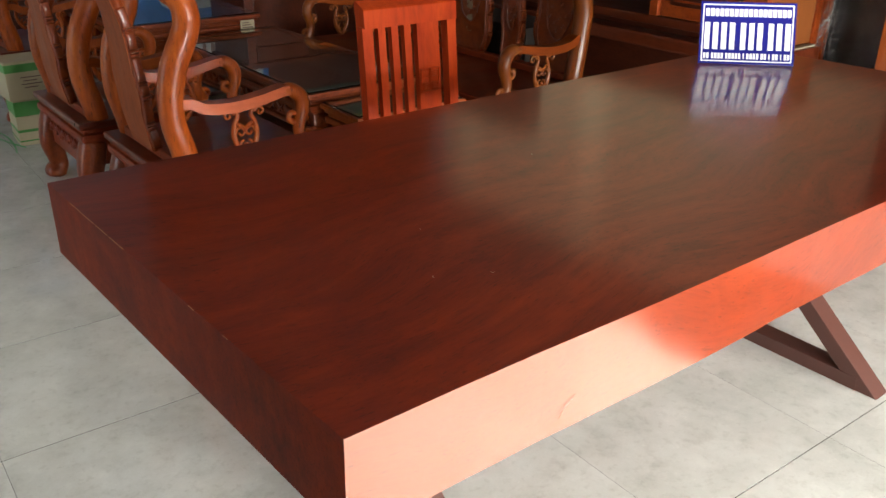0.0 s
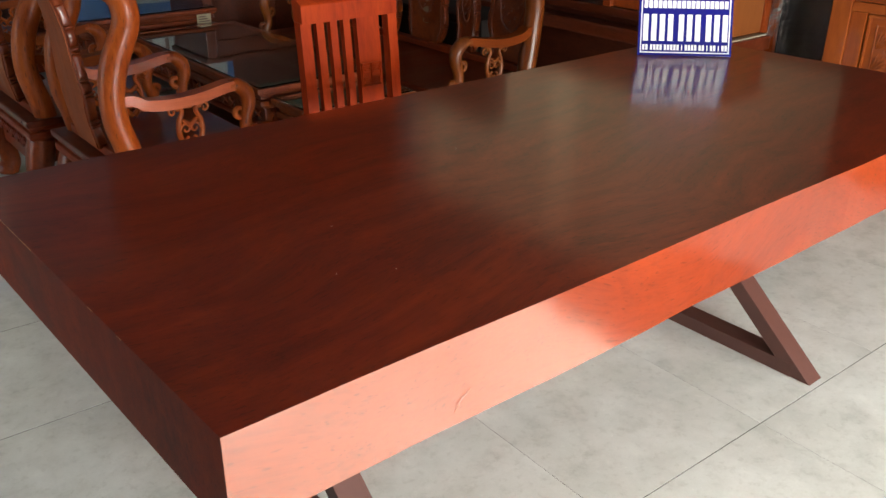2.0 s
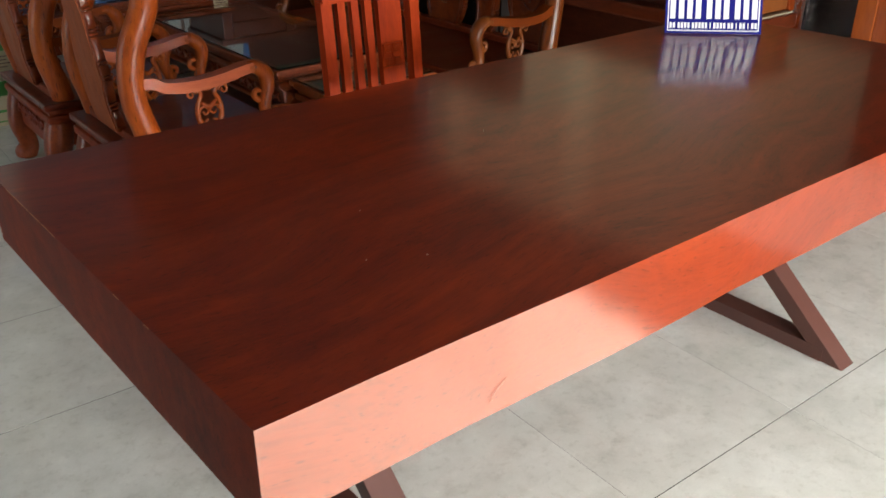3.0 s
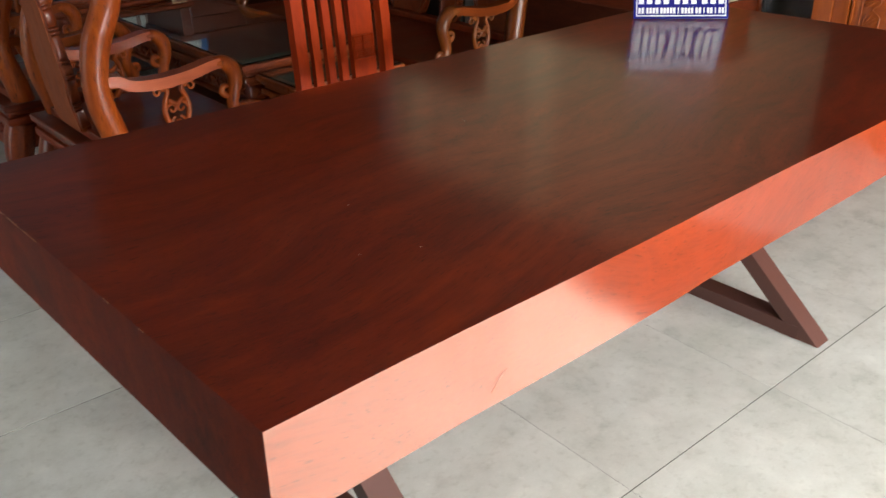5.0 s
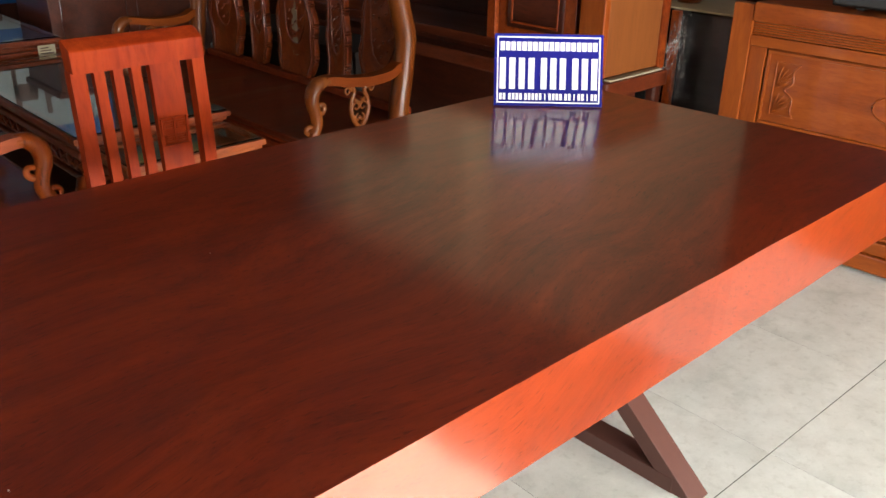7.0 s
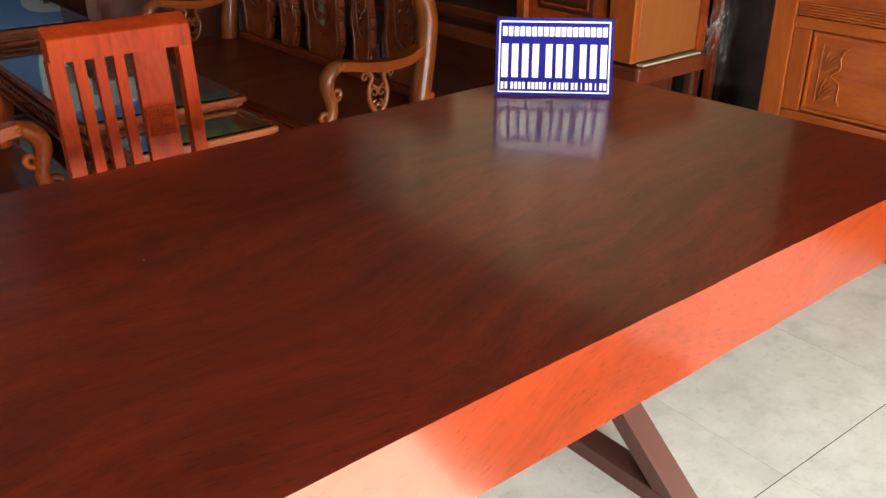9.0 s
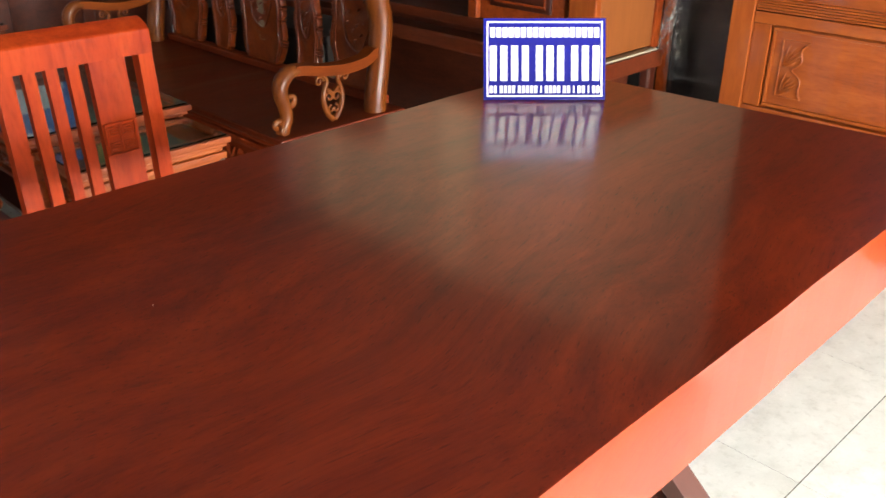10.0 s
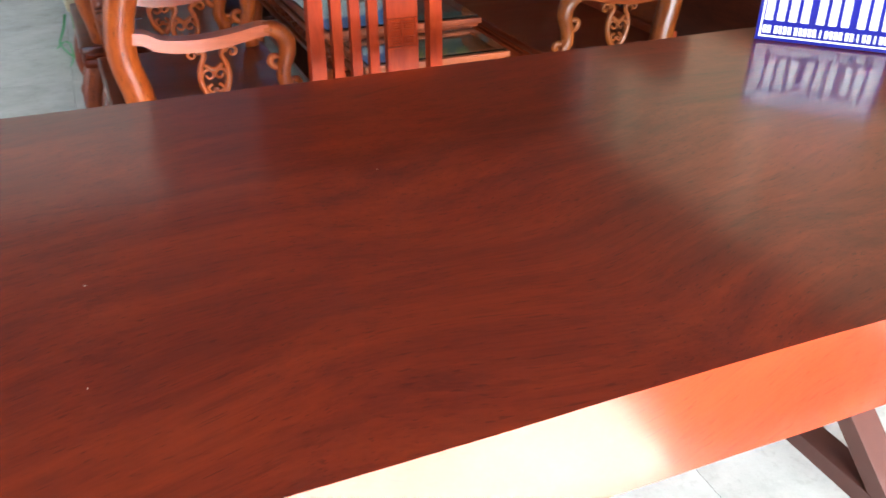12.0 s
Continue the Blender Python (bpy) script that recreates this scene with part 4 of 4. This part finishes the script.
# ---- tv console, wrapped appliance and honey cabinet ----
def tv_console():
    t = thing("tv_console", "long wooden television console partly wrapped in clear film", "cabinet")
    part("base_board", box((3.14, 1.46, 0.500), (3.59, 3.75, 0.571), 0.012), M_CONSOLE, t, "reddish base moulding")
    part("second_board", box((3.15, 1.66, 0.615), (3.57, 3.73, 0.662), 0.008), M_CONSOLE, t)
    part("bottom_panel", box((3.24, 1.62, 0.572), (3.57, 3.70, 0.614), 0), M_DARKWOOD, t)
    part("side_panel", box((3.172, 1.50, 0.583), (3.548, 1.53, 1.25), 0.006), M_PALE, t, "pale honey wood side panel")
    part("corner_stile", box((3.13, 1.495, 0.583), (3.17, 1.62, 1.25), 0.006), M_HONEYV, t)
    part("rear_stile", box((3.55, 1.49, 0.572), (3.60, 1.54, 1.25), 0.008), M_CARVED, t)
    door = part("door", box((3.16, 1.66, 0.665), (3.185, 2.10, 1.24), 0.004), M_CARVED, t)
    part("door_panel", box((3.15, 1.72, 0.725), (3.162, 2.04, 1.18), 0.006), M_DARKWOOD, door)
    for z in (0.745, 1.145):
        part("bead", box((3.144, 1.745, z), (3.152, 2.015, z + 0.01), 0.003), M_CARVED, door)
    for y in (1.745, 2.005):
        part("bead", box((3.1445, y, 0.7555), (3.1515, y + 0.01, 1.1445), 0.003), M_CARVED, door)
    part("stile", box((3.135, 2.10, 0.664), (3.18, 2.15, 1.25), 0.005), M_CARVED, t)
    part("back_panel", box((3.58, 1.545, 0.573), (3.60, 3.70, 1.25), 0), M_DARKWOOD, t)
    part("far_side", box((3.16, 3.68, 0.664), (3.58, 3.71, 1.25), 0.004), M_CARVED, t)
    part("top_board", box((3.12, 1.47, 1.25), (3.64, 3.74, 1.285), 0.008), M_CARVED, t)
    # dark panels added for the shaded void under the console
    part("recess_panel", box((3.50, 1.58, 0.0), (3.53, 3.66, 0.499), 0.003), M_DARKWOOD, t)
    part("recess_side", box((3.30, 1.58, 0.0), (3.499, 1.61, 0.499), 0.003), M_DARKWOOD, t)
    for x in (3.24, 3.58):
        for y in (1.52, 3.68):
            part("leg", sweep([(x, y, 0.499, 0.03, 0.03), (x, y, 0.35, 0.026, 0.026), (x, y, 0.15, 0.022, 0.022), (x, y, 0.001, 0.028, 0.028)], (1, 0, 0), None, 10, 4, 0.6), M_DARKWOOD, t)
    part("packing_strip", box((3.17, 1.464, 0.5725), (3.545, 1.497, 0.582), 0.003), M_FOAM, t, "pale packing foam strip under clear film")
    return t


tv_console()


# box added behind the bench so the gaps between its boards stay dark
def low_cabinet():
    t = thing("low_cabinet", "near-black box added to darken the gaps behind the carved bench", "cabinet", 2.74, 2.62, 0.0)
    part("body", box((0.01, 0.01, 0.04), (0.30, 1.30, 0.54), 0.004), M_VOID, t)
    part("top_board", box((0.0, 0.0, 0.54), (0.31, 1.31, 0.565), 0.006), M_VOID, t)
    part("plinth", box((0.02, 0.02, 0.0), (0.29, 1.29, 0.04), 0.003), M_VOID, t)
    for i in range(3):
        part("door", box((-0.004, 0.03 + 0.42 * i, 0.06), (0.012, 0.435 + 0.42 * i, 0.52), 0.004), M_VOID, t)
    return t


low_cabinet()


def wrapped_appliance():
    t = thing("wrapped_cabinet", "black glossy cabinet wrapped in clear stretch film", "cabinet")
    part("body", box((3.78, 1.22, 0.0), (4.18, 1.92, 0.80), 0.008), M_BLACK, t)
    part("cardboard_sheet", box((3.76, 1.20, 0.803), (4.19, 1.93, 0.812), 0.002), M_CARD, t, "brown cardboard sheet")
    rng = random.Random(4)
    film = bmesh.new()
    n, m = 26, 14
    grid = []
    for i in range(n + 1):
        row = []
        for j in range(m + 1):
            y, z = 1.24 + 0.33 * j / m, 0.40 + 0.40 * i / n
            f = noise.noise(Vector((y * 22, z * 17, 2.0))) * 0.022 + noise.noise(Vector((y * 60, z * 40, 7.0))) * 0.009
            row.append(film.verts.new((3.745 + f, y + 0.5 * f, z)))
        grid.append(row)
    for i in range(n):
        for j in range(m):
            film.faces.new((grid[i][j], grid[i + 1][j], grid[i + 1][j + 1], grid[i][j + 1]))
    part("stretch_film", film, M_FILM, t, "crumpled clear stretch film")
    part("corner_post", box((3.742, 1.535, 0.0), (3.774, 1.575, 0.80), 0.005), M_CARVED, t, "dark red wooden corner post")
    for i in range(110):
        along = rng.random()
        x, y, z = 3.60 + 0.13 * along, 1.505 + 0.012 * rng.gauss(0, 1), 0.555 + 0.17 * along + 0.035 * rng.gauss(0, 1)
        if i > 84:
            x, y, z = 3.70 + 0.03 * rng.random(), 1.46 + 0.03 * rng.random(), 0.50 + 0.22 * rng.random()
        size = rng.uniform(0.012, 0.045)
        tilt = Vector((rng.uniform(0.1, 0.9), rng.uniform(-0.4, 0.4), rng.uniform(0.2, 1.2))).normalized() * size
        bend = Vector((rng.uniform(-1, 1), rng.uniform(-1, 1), rng.uniform(-1, 1))) * size * 0.35
        w = rng.uniform(0.0012, 0.006)
        part("film_strand", sweep([(x, y, z, w * 0.4, 0.0006), (*(Vector((x, y, z)) + tilt * 0.5 + bend), w, 0.0008), (*(Vector((x, y, z)) + tilt), w * 0.3, 0.0006)],
                                  (rng.uniform(-1, 1), 1, rng.uniform(-1, 1)), None, 4, 3), M_GLINT, t)
    return t


wrapped_appliance()
gourd = thing("wooden_gourd", "rounded orange lacquered wooden ornament on the cardboard", "ornament", 3.95, 1.62, 0.812)
part("body", sweep([(0, 0, 0.0, 0.05, 0.05), (0, 0, 0.04, 0.085, 0.085), (0, 0, 0.09, 0.08, 0.08), (0, 0, 0.14, 0.045, 0.045), (0, 0, 0.18, 0.055, 0.055), (0, 0, 0.22, 0.012, 0.012)], (1, 0, 0), None, 18, 5), M_ORANGE, gourd, "", True)


def honey_cabinet():
    t = thing("sideboard", "honey-coloured wooden sideboard with carved panels", "cabinet", 3.50, 0.0, -0.006)
    ya, yb, ys = 1.143, -1.05, 1.055
    part("body", box((0.035, yb + 0.01, 0.40), (0.52, ya - 0.01, 0.900), 0.004), M_HONEY, t)
    part("lower_body", box((-0.045, yb + 0.01, 0.06), (0.52, ya - 0.01, 0.395), 0.004), M_HONEY, t)
    part("end_stile", box((0.0, ys, 0.40), (0.05, ya, 0.915), 0.004), M_HONEYV, t)
    part("end_stile", box((0.0, yb, 0.40), (0.05, yb + 0.088, 0.915), 0.004), M_HONEYV, t)
    part("lower_stile", box((-0.08, ys, 0.09), (-0.03, ya, 0.40), 0.004), M_HONEYV, t)
    part("lower_stile", box((-0.08, yb, 0.09), (-0.03, yb + 0.088, 0.40), 0.004), M_HONEYV, t)
    part("top_board", box((-0.006, yb + 0.089, 0.850), (0.53, ys - 0.001, 0.925), 0.006), M_HONEY, t)
    for i in range(5):
        z = 0.8005 + i * 0.0095
        part("reed", box((0.010, yb + 0.09, z), (0.04, ys - 0.002, z + 0.0082), 0.003), M_HONEY, t)
    part("upper_rail", box((0.004, yb + 0.089, 0.757), (0.05, ys - 0.001, 0.798), 0.004), M_HONEY, t)
    part("middle_rail", box((0.004, yb + 0.089, 0.400), (0.05, ys - 0.001, 0.450), 0.005), M_HONEY, t)
    part("ledge", box((-0.085, yb - 0.003, 0.396), (0.034, ya + 0.003, 0.399), 0.001), M_HONEY, t)
    part("base_rail", box((-0.092, yb - 0.005, 0.022), (0.53, ya + 0.005, 0.088), 0.008), M_HONEY, t)
    part("lower_rail", box((-0.076, yb + 0.089, 0.090), (-0.03, ys - 0.001, 0.140), 0.005), M_HONEY, t)
    part("lower_rail", box((-0.076, yb + 0.089, 0.355), (-0.03, ys - 0.001, 0.395), 0.005), M_HONEY, t)
    for x, z0, z1 in ((0.008, 0.451, 0.756), (-0.072, 0.141, 0.354)):
        part("panel_stile", box((x, 0.984, z0), (x + 0.042, ys - 0.001, z1), 0.004), M_HONEYV, t)
        part("panel_stile", box((x, -0.262, z0), (x + 0.042, -0.162, z1), 0.004), M_HONEYV, t)
    for y0, y1 in ((-0.16, 0.982), (-0.952, -0.264)):
        for dx, z0, z1, carved in ((0.0, 0.453, 0.754, True), (-0.08, 0.143, 0.352, False)):
            p = part("door_panel", box((dx + 0.022, y0, z0), (dx + 0.05, y1, z1), 0.012), M_HONEY, t)
            for z in (z0 + 0.004, z1 - 0.016):
                part("bead", box((dx + 0.012, y0 + 0.004, z), (dx + 0.024, y1 - 0.004, z + 0.012), 0.004), M_HONEY, p)
            for y in (y0 + 0.004, y1 - 0.016):
                part("bead", box((dx + 0.0125, y, z0 + 0.0165), (dx + 0.0235, y + 0.012, z1 - 0.0165), 0.004), M_HONEYV, p)
            if not carved:
                yc, zc = (y0 + y1) / 2, (z0 + z1) / 2
                ring = [2 * math.pi * k / 40 for k in range(41)]
                part("carved_ring", sweep([(dx + 0.0215, yc + 0.30 * math.cos(a), zc + 0.07 * math.sin(a), 0.0035, 0.003) for a in ring], (1, 0, 0), None, 6, 1), M_HONEY, p, "", True)
                continue
            for yc, s in ((y1, -1), (y0, 1)):
                cut = None
                yy = yc + s * 0.045
                zl, zh = z0 + 0.045, z1 - 0.045
                cut = box((0.0185, min(yy, yy + s * 0.004), zl), (0.023, max(yy, yy + s * 0.004), zh), 0.001, cut)
                for z in (zl, zh - 0.004):
                    cut = box((0.0195, min(yy, yy + s * 0.10), z), (0.023, max(yy, yy + s * 0.10), z + 0.004), 0.001, cut)
                mid = (zl + zh) / 2
                cut = sweep([(0.02, yy + s * 0.10, zh, 0.003, 0.003), (0.02, yy + s * 0.075, zh - 0.03, 0.003, 0.003), (0.02, yy + s * 0.08, mid + 0.03, 0.003, 0.003), (0.02, yy + s * 0.05, mid, 0.003, 0.003),
                             (0.02, yy + s * 0.085, mid - 0.03, 0.003, 0.003), (0.02, yy + s * 0.085, zl + 0.03, 0.003, 0.003), (0.02, yy + s * 0.10, zl, 0.003, 0.003)], (1, 0, 0), cut, 6, 5)
                for k in range(7):
                    a = radians(-70 + 24 * k)
                    for zc in (mid + 0.012, zl + 0.014):
                        cut = sweep([(0.021, yy + s * 0.014, zc, 0.002, 0.002), (0.019, yy + s * (0.014 + 0.03 * abs(math.cos(a))), zc + 0.022 + 0.026 * math.sin(a), 0.004, 0.003),
                                     (0.021, yy + s * (0.014 + 0.06 * abs(math.cos(a))), zc + 0.042 + 0.036 * math.sin(a), 0.001, 0.001)], (1, 0, 0), cut, 6, 3)
                part("carved_fan", cut, M_HONEY, p, "shallow carved corner fans", True)
            yc, zc = (y0 + y1) / 2, (z0 + z1) / 2
            lobes = [2 * math.pi * k / 40 for k in range(41)]
            cut = sweep([(0.0215, yc + 0.135 * math.cos(a) * (0.84 + 0.16 * abs(math.cos(2 * a))), zc + 0.085 * math.sin(a) * (0.78 + 0.22 * abs(math.cos(2 * a))), 0.0035, 0.003) for a in lobes], (1, 0, 0), None, 6, 1)
            for k in range(9):
                a = 2.4 * k
                r = 0.014 + 0.0065 * k
                py, pz = yc + r * math.cos(a), zc + 0.7 * r * math.sin(a)
                cut = sweep([(0.0215, py - 0.016, pz, 0.002, 0.0015), (0.0195, py, pz + 0.006 * math.sin(a + 1), 0.007, 0.0028), (0.0215, py + 0.016, pz + 0.010 * math.sin(a), 0.0015, 0.0012)], (0, 0, 1), cut, 6, 3)
            part("carved_flower", cut, M_HONEY, p, "shallow carved flower in a ring", True)
    for x in (0.03, 0.44):
        for y in (ya - 0.08, yb + 0.03):
            part("foot", box((x, y, 0.006), (x + 0.05, y + 0.05, 0.024), 0.003), M_DARKWOOD, t)
    return t


honey_cabinet()
amp = thing("black_console", "low black glossy electronic console on the sideboard", "console", 3.76, 0.25, 0.919)
part("body", box((-0.17, -0.6, 0.008), (0.17, 0.55, 0.10), 0.01), M_BLACK, amp)
for x in (-0.13, 0.13):
    for y in (-0.5, 0.45):
        part("rubber_foot", box((x - 0.015, y - 0.015, 0.0), (x + 0.015, y + 0.015, 0.009), 0.002), M_BLACK, amp)


def chest():
    t = thing("wooden_chest", "plain red-brown panelled wooden chest beyond the bench", "chest", 1.98, 4.35, 0.0)
    part("body", box((0, 0.01, 0.04), (0.95, 0.5, 0.80), 0.004), M_CONSOLE, t)
    part("top_board", box((-0.02, -0.015, 0.80), (0.97, 0.52, 0.835), 0.008), M_CONSOLE, t)
    for x in (0.0, 0.44, 0.89):
        part("stile", box((x, -0.006, 0.06), (x + 0.06, 0.012, 0.80), 0.003), M_CONSOLE, t)
    for x in (0.064, 0.504):
        part("rail", box((x, -0.005, 0.70), (x + 0.372 + (0.008 if x > 0.1 else 0), 0.012, 0.796), 0.003), M_CONSOLE, t)
        part("rail", box((x, -0.005, 0.06), (x + 0.372 + (0.008 if x > 0.1 else 0), 0.012, 0.14), 0.003), M_CONSOLE, t)
        part("panel", box((x + 0.002, 0.002, 0.142), (x + 0.37, 0.0125, 0.698), 0.003), M_CONSOLE, t)
    part("plinth", box((-0.01, 0.0, 0.0), (0.96, 0.505, 0.058), 0.006), M_DARKWOOD, t)
    return t


chest()


# unseen dark sheet added so the slab's front reflects less floor
unseen_sheet = thing("floor_mat", "unseen dark brown sheet added to darken the table front's reflection", "mat", 1.60, -1.55, 0.0)
part("sheet", box((0, 0, 0.0), (0.72, 1.05, 0.008), 0.003), M_DARKSHEET, unseen_sheet)
for y in (0.0, 1.02):
    part("hem", box((0.0, y, 0.0075), (0.72, y + 0.03, 0.0115), 0.002), M_DARKSHEET, unseen_sheet)


# ---- boxes, strapping, banners, small things ----
def carton(x, y, z, w, d, h, turn, label, bands, text):
    t = thing("carton", label, "box", x, y, z, turn, "stacked cartons on the floor")
    part("body", box((0, 0, 0), (w, d, h), 0.004), M_CREAM, t)
    part("lid_flap", box((0.003, 0.003, h), (w - 0.003, d / 2 - 0.001, h + 0.003), 0.001), M_CREAM, t)
    part("lid_flap", box((0.003, d / 2 + 0.001, h), (w - 0.003, d - 0.003, h + 0.003), 0.001), M_CREAM, t)
    for lo, hi in bands:
        part("green_band", box((-0.0012, -0.0015, h * lo), (w + 0.0012, d + 0.0012, h * hi), 0.001), M_GREEN, t, "printed green band")
    if text:
        for k in range(4):
            part("printed_bar", box((w * (0.32 + 0.05 * (k % 2)), -0.001, h * (0.58 - 0.09 * k)), (w * (0.78 - 0.1 * (k % 2)), 0.001, h * (0.605 - 0.09 * k)), 0), M_PHOTO, t, "small dark printed bar")
    return t


carton(0.497, 3.955, 0.0, 0.20, 0.20, 0.232, -3, "cream carton with wide green bands standing on the floor", ((0.66, 0.98), (0.30, 0.36), (0.09, 0.12)), False)
carton(0.484, 3.945, 0.236, 0.215, 0.215, 0.19, 2, "cream carton with one green band on another carton", ((0.74, 0.95),), True)
strap = thing("plastic_strap", "loose bright green plastic strapping lying on the floor", "strap", 0.45, 4.05, 0.0)
s = sweep([(0.06, -0.13, 0.003, 0.006, 0.001), (0.01, -0.04, 0.012, 0.006, 0.001), (-0.015, 0.10, 0.004, 0.006, 0.001), (-0.03, 0.20, 0.006, 0.006, 0.001), (0.0, 0.30, 0.05, 0.006, 0.001), (0.02, 0.32, 0.12, 0.006, 0.001)], (1, 0, 0), None, 6, 6)
s = sweep([(-0.045, 0.12, 0.002, 0.005, 0.001), (-0.01, 0.20, 0.010, 0.005, 0.001), (0.015, 0.18, 0.006, 0.005, 0.001), (0.022, 0.05, 0.012, 0.005, 0.001), (0.02, -0.08, 0.002, 0.005, 0.001), (0.0, -0.2, 0.002, 0.004, 0.001)], (1, 0, 0), s, 6, 6)
part("strip", s, M_STRAP, strap)


def banner(name, label, x0, x1, z0, z1, ground_mat, wall_y):
    t = thing(name, label, "banner", x0, wall_y - 0.012, z0)
    part("sheet", box((0, 0, 0), (x1 - x0, 0.008, z1 - z0), 0.002), ground_mat, t)
    return t


bn = banner("wall_banner", "blue vinyl banner with pictures of furniture on the back wall", 0.70, 2.86, 0.45, 1.75, M_BANNER, Y1 - 0.2)


def blob(cx, cz, w, h, depth=0.0016):
    pts = [(cx + w / 2 * math.copysign(abs(math.cos(a)) ** 0.45, math.cos(a)), cz + h / 2 * math.copysign(abs(math.sin(a)) ** 0.45, math.sin(a))) for a in [2 * math.pi * k / 32 for k in range(32)]]
    return prism(pts, lambda u, v, d: (u, -0.0002 - d, v), depth)


for cx, cz, w, h in ((1.72, 0.70, 0.78, 0.52), (0.62, 0.72, 0.9, 0.5), (1.7, 0.22, 0.8, 0.3)):
    white = part("picture_field", blob(cx, cz, w, h), M_BANNERWHITE, bn, "white picture field")
    shot = None
    for k in range(3):
        x = cx - w * 0.32 + k * w * 0.26
        shot = box((x, -0.0034, cz - h * 0.16 + 0.03 * k), (x + w * 0.2, -0.0018, cz + h * 0.08), 0, shot)
        for q in (0.0, 0.85):
            shot = box((x + w * 0.2 * q, -0.0034, cz - h * 0.38), (x + w * 0.2 * q + 0.03, -0.0018, cz + 0.0), 0, shot)
        shot = box((x, -0.0034, cz + h * 0.08), (x + w * 0.05, -0.0018, cz + h * 0.3), 0, shot)
    part("furniture_picture", shot, M_PHOTO, white, "brown printed furniture shapes")
letters = None
for k in range(11):
    letters = box((1.0 + 0.1 * k, -0.002, 1.10), (1.07 + 0.1 * k, 0.0, 1.20), 0, letters)
part("printed_bars", letters, M_BANNERWHITE, bn, "row of white bars")
gb = banner("wall_poster", "dark green poster with yellow-green printing on the back wall", 2.90, 4.10, 1.45, 2.05, M_GREENPOSTER, Y1 - 0.2)
letters = None
for k in range(5):
    letters = box((0.08 + 0.22 * k, -0.002, 0.22), (0.22 + 0.22 * k, 0.0, 0.36), 0, letters)
part("printed_bars", letters, M_LIME, gb, "row of yellow-green bars")

rng = random.Random(11)
DUST = ((0.332, 0.266), (0.418, 0.222), (0.430, 0.431), (0.879, 0.62))
for x, y in DUST:
    d = thing("dust_speck", "tiny pale fleck of dust on the table", "dust", x, y, SLAB_TOP + 0.0002, rng.uniform(0, 180), "flecks on the table")
    part("fleck", sweep([(0, 0, 0.0004, 0.0004, 0.0003), (0.0015, 0.0004, 0.0007, 0.0006, 0.0004), (0.003, 0.0, 0.0004, 0.0003, 0.0003)], (0, 1, 0), None, 6, 2), M_DUST, d)

# ---- floor tiles ----
STEP_X, STEP_Y = 0.593, 0.579
tile_mesh = bpy.data.meshes.new("floor_tile")
tb = box((0.0006, 0.0014, -0.010), (STEP_X - 0.0006, STEP_Y - 0.0014, 0.0), 0)
tb.to_mesh(tile_mesh)
tb.free()
tile_mesh.materials.append(M_TILE)
GRID = pose(1.548, 0.130, 0, 0, 0, -1.4)
for i in range(-9, 6):
    for j in range(-5, 11):
        c = GRID @ Vector((STEP_X * (i + 0.5), STEP_Y * (j + 0.5), 0))
        if X0 - 0.25 < c.x < X1 + 0.25 and Y0 - 0.25 < c.y < Y1 + 0.25:
            tile = new("floor_tile", tile_mesh)
            tile.matrix_basis = GRID @ pose(STEP_X * i, STEP_Y * j, 0)
            tile.parent = floor
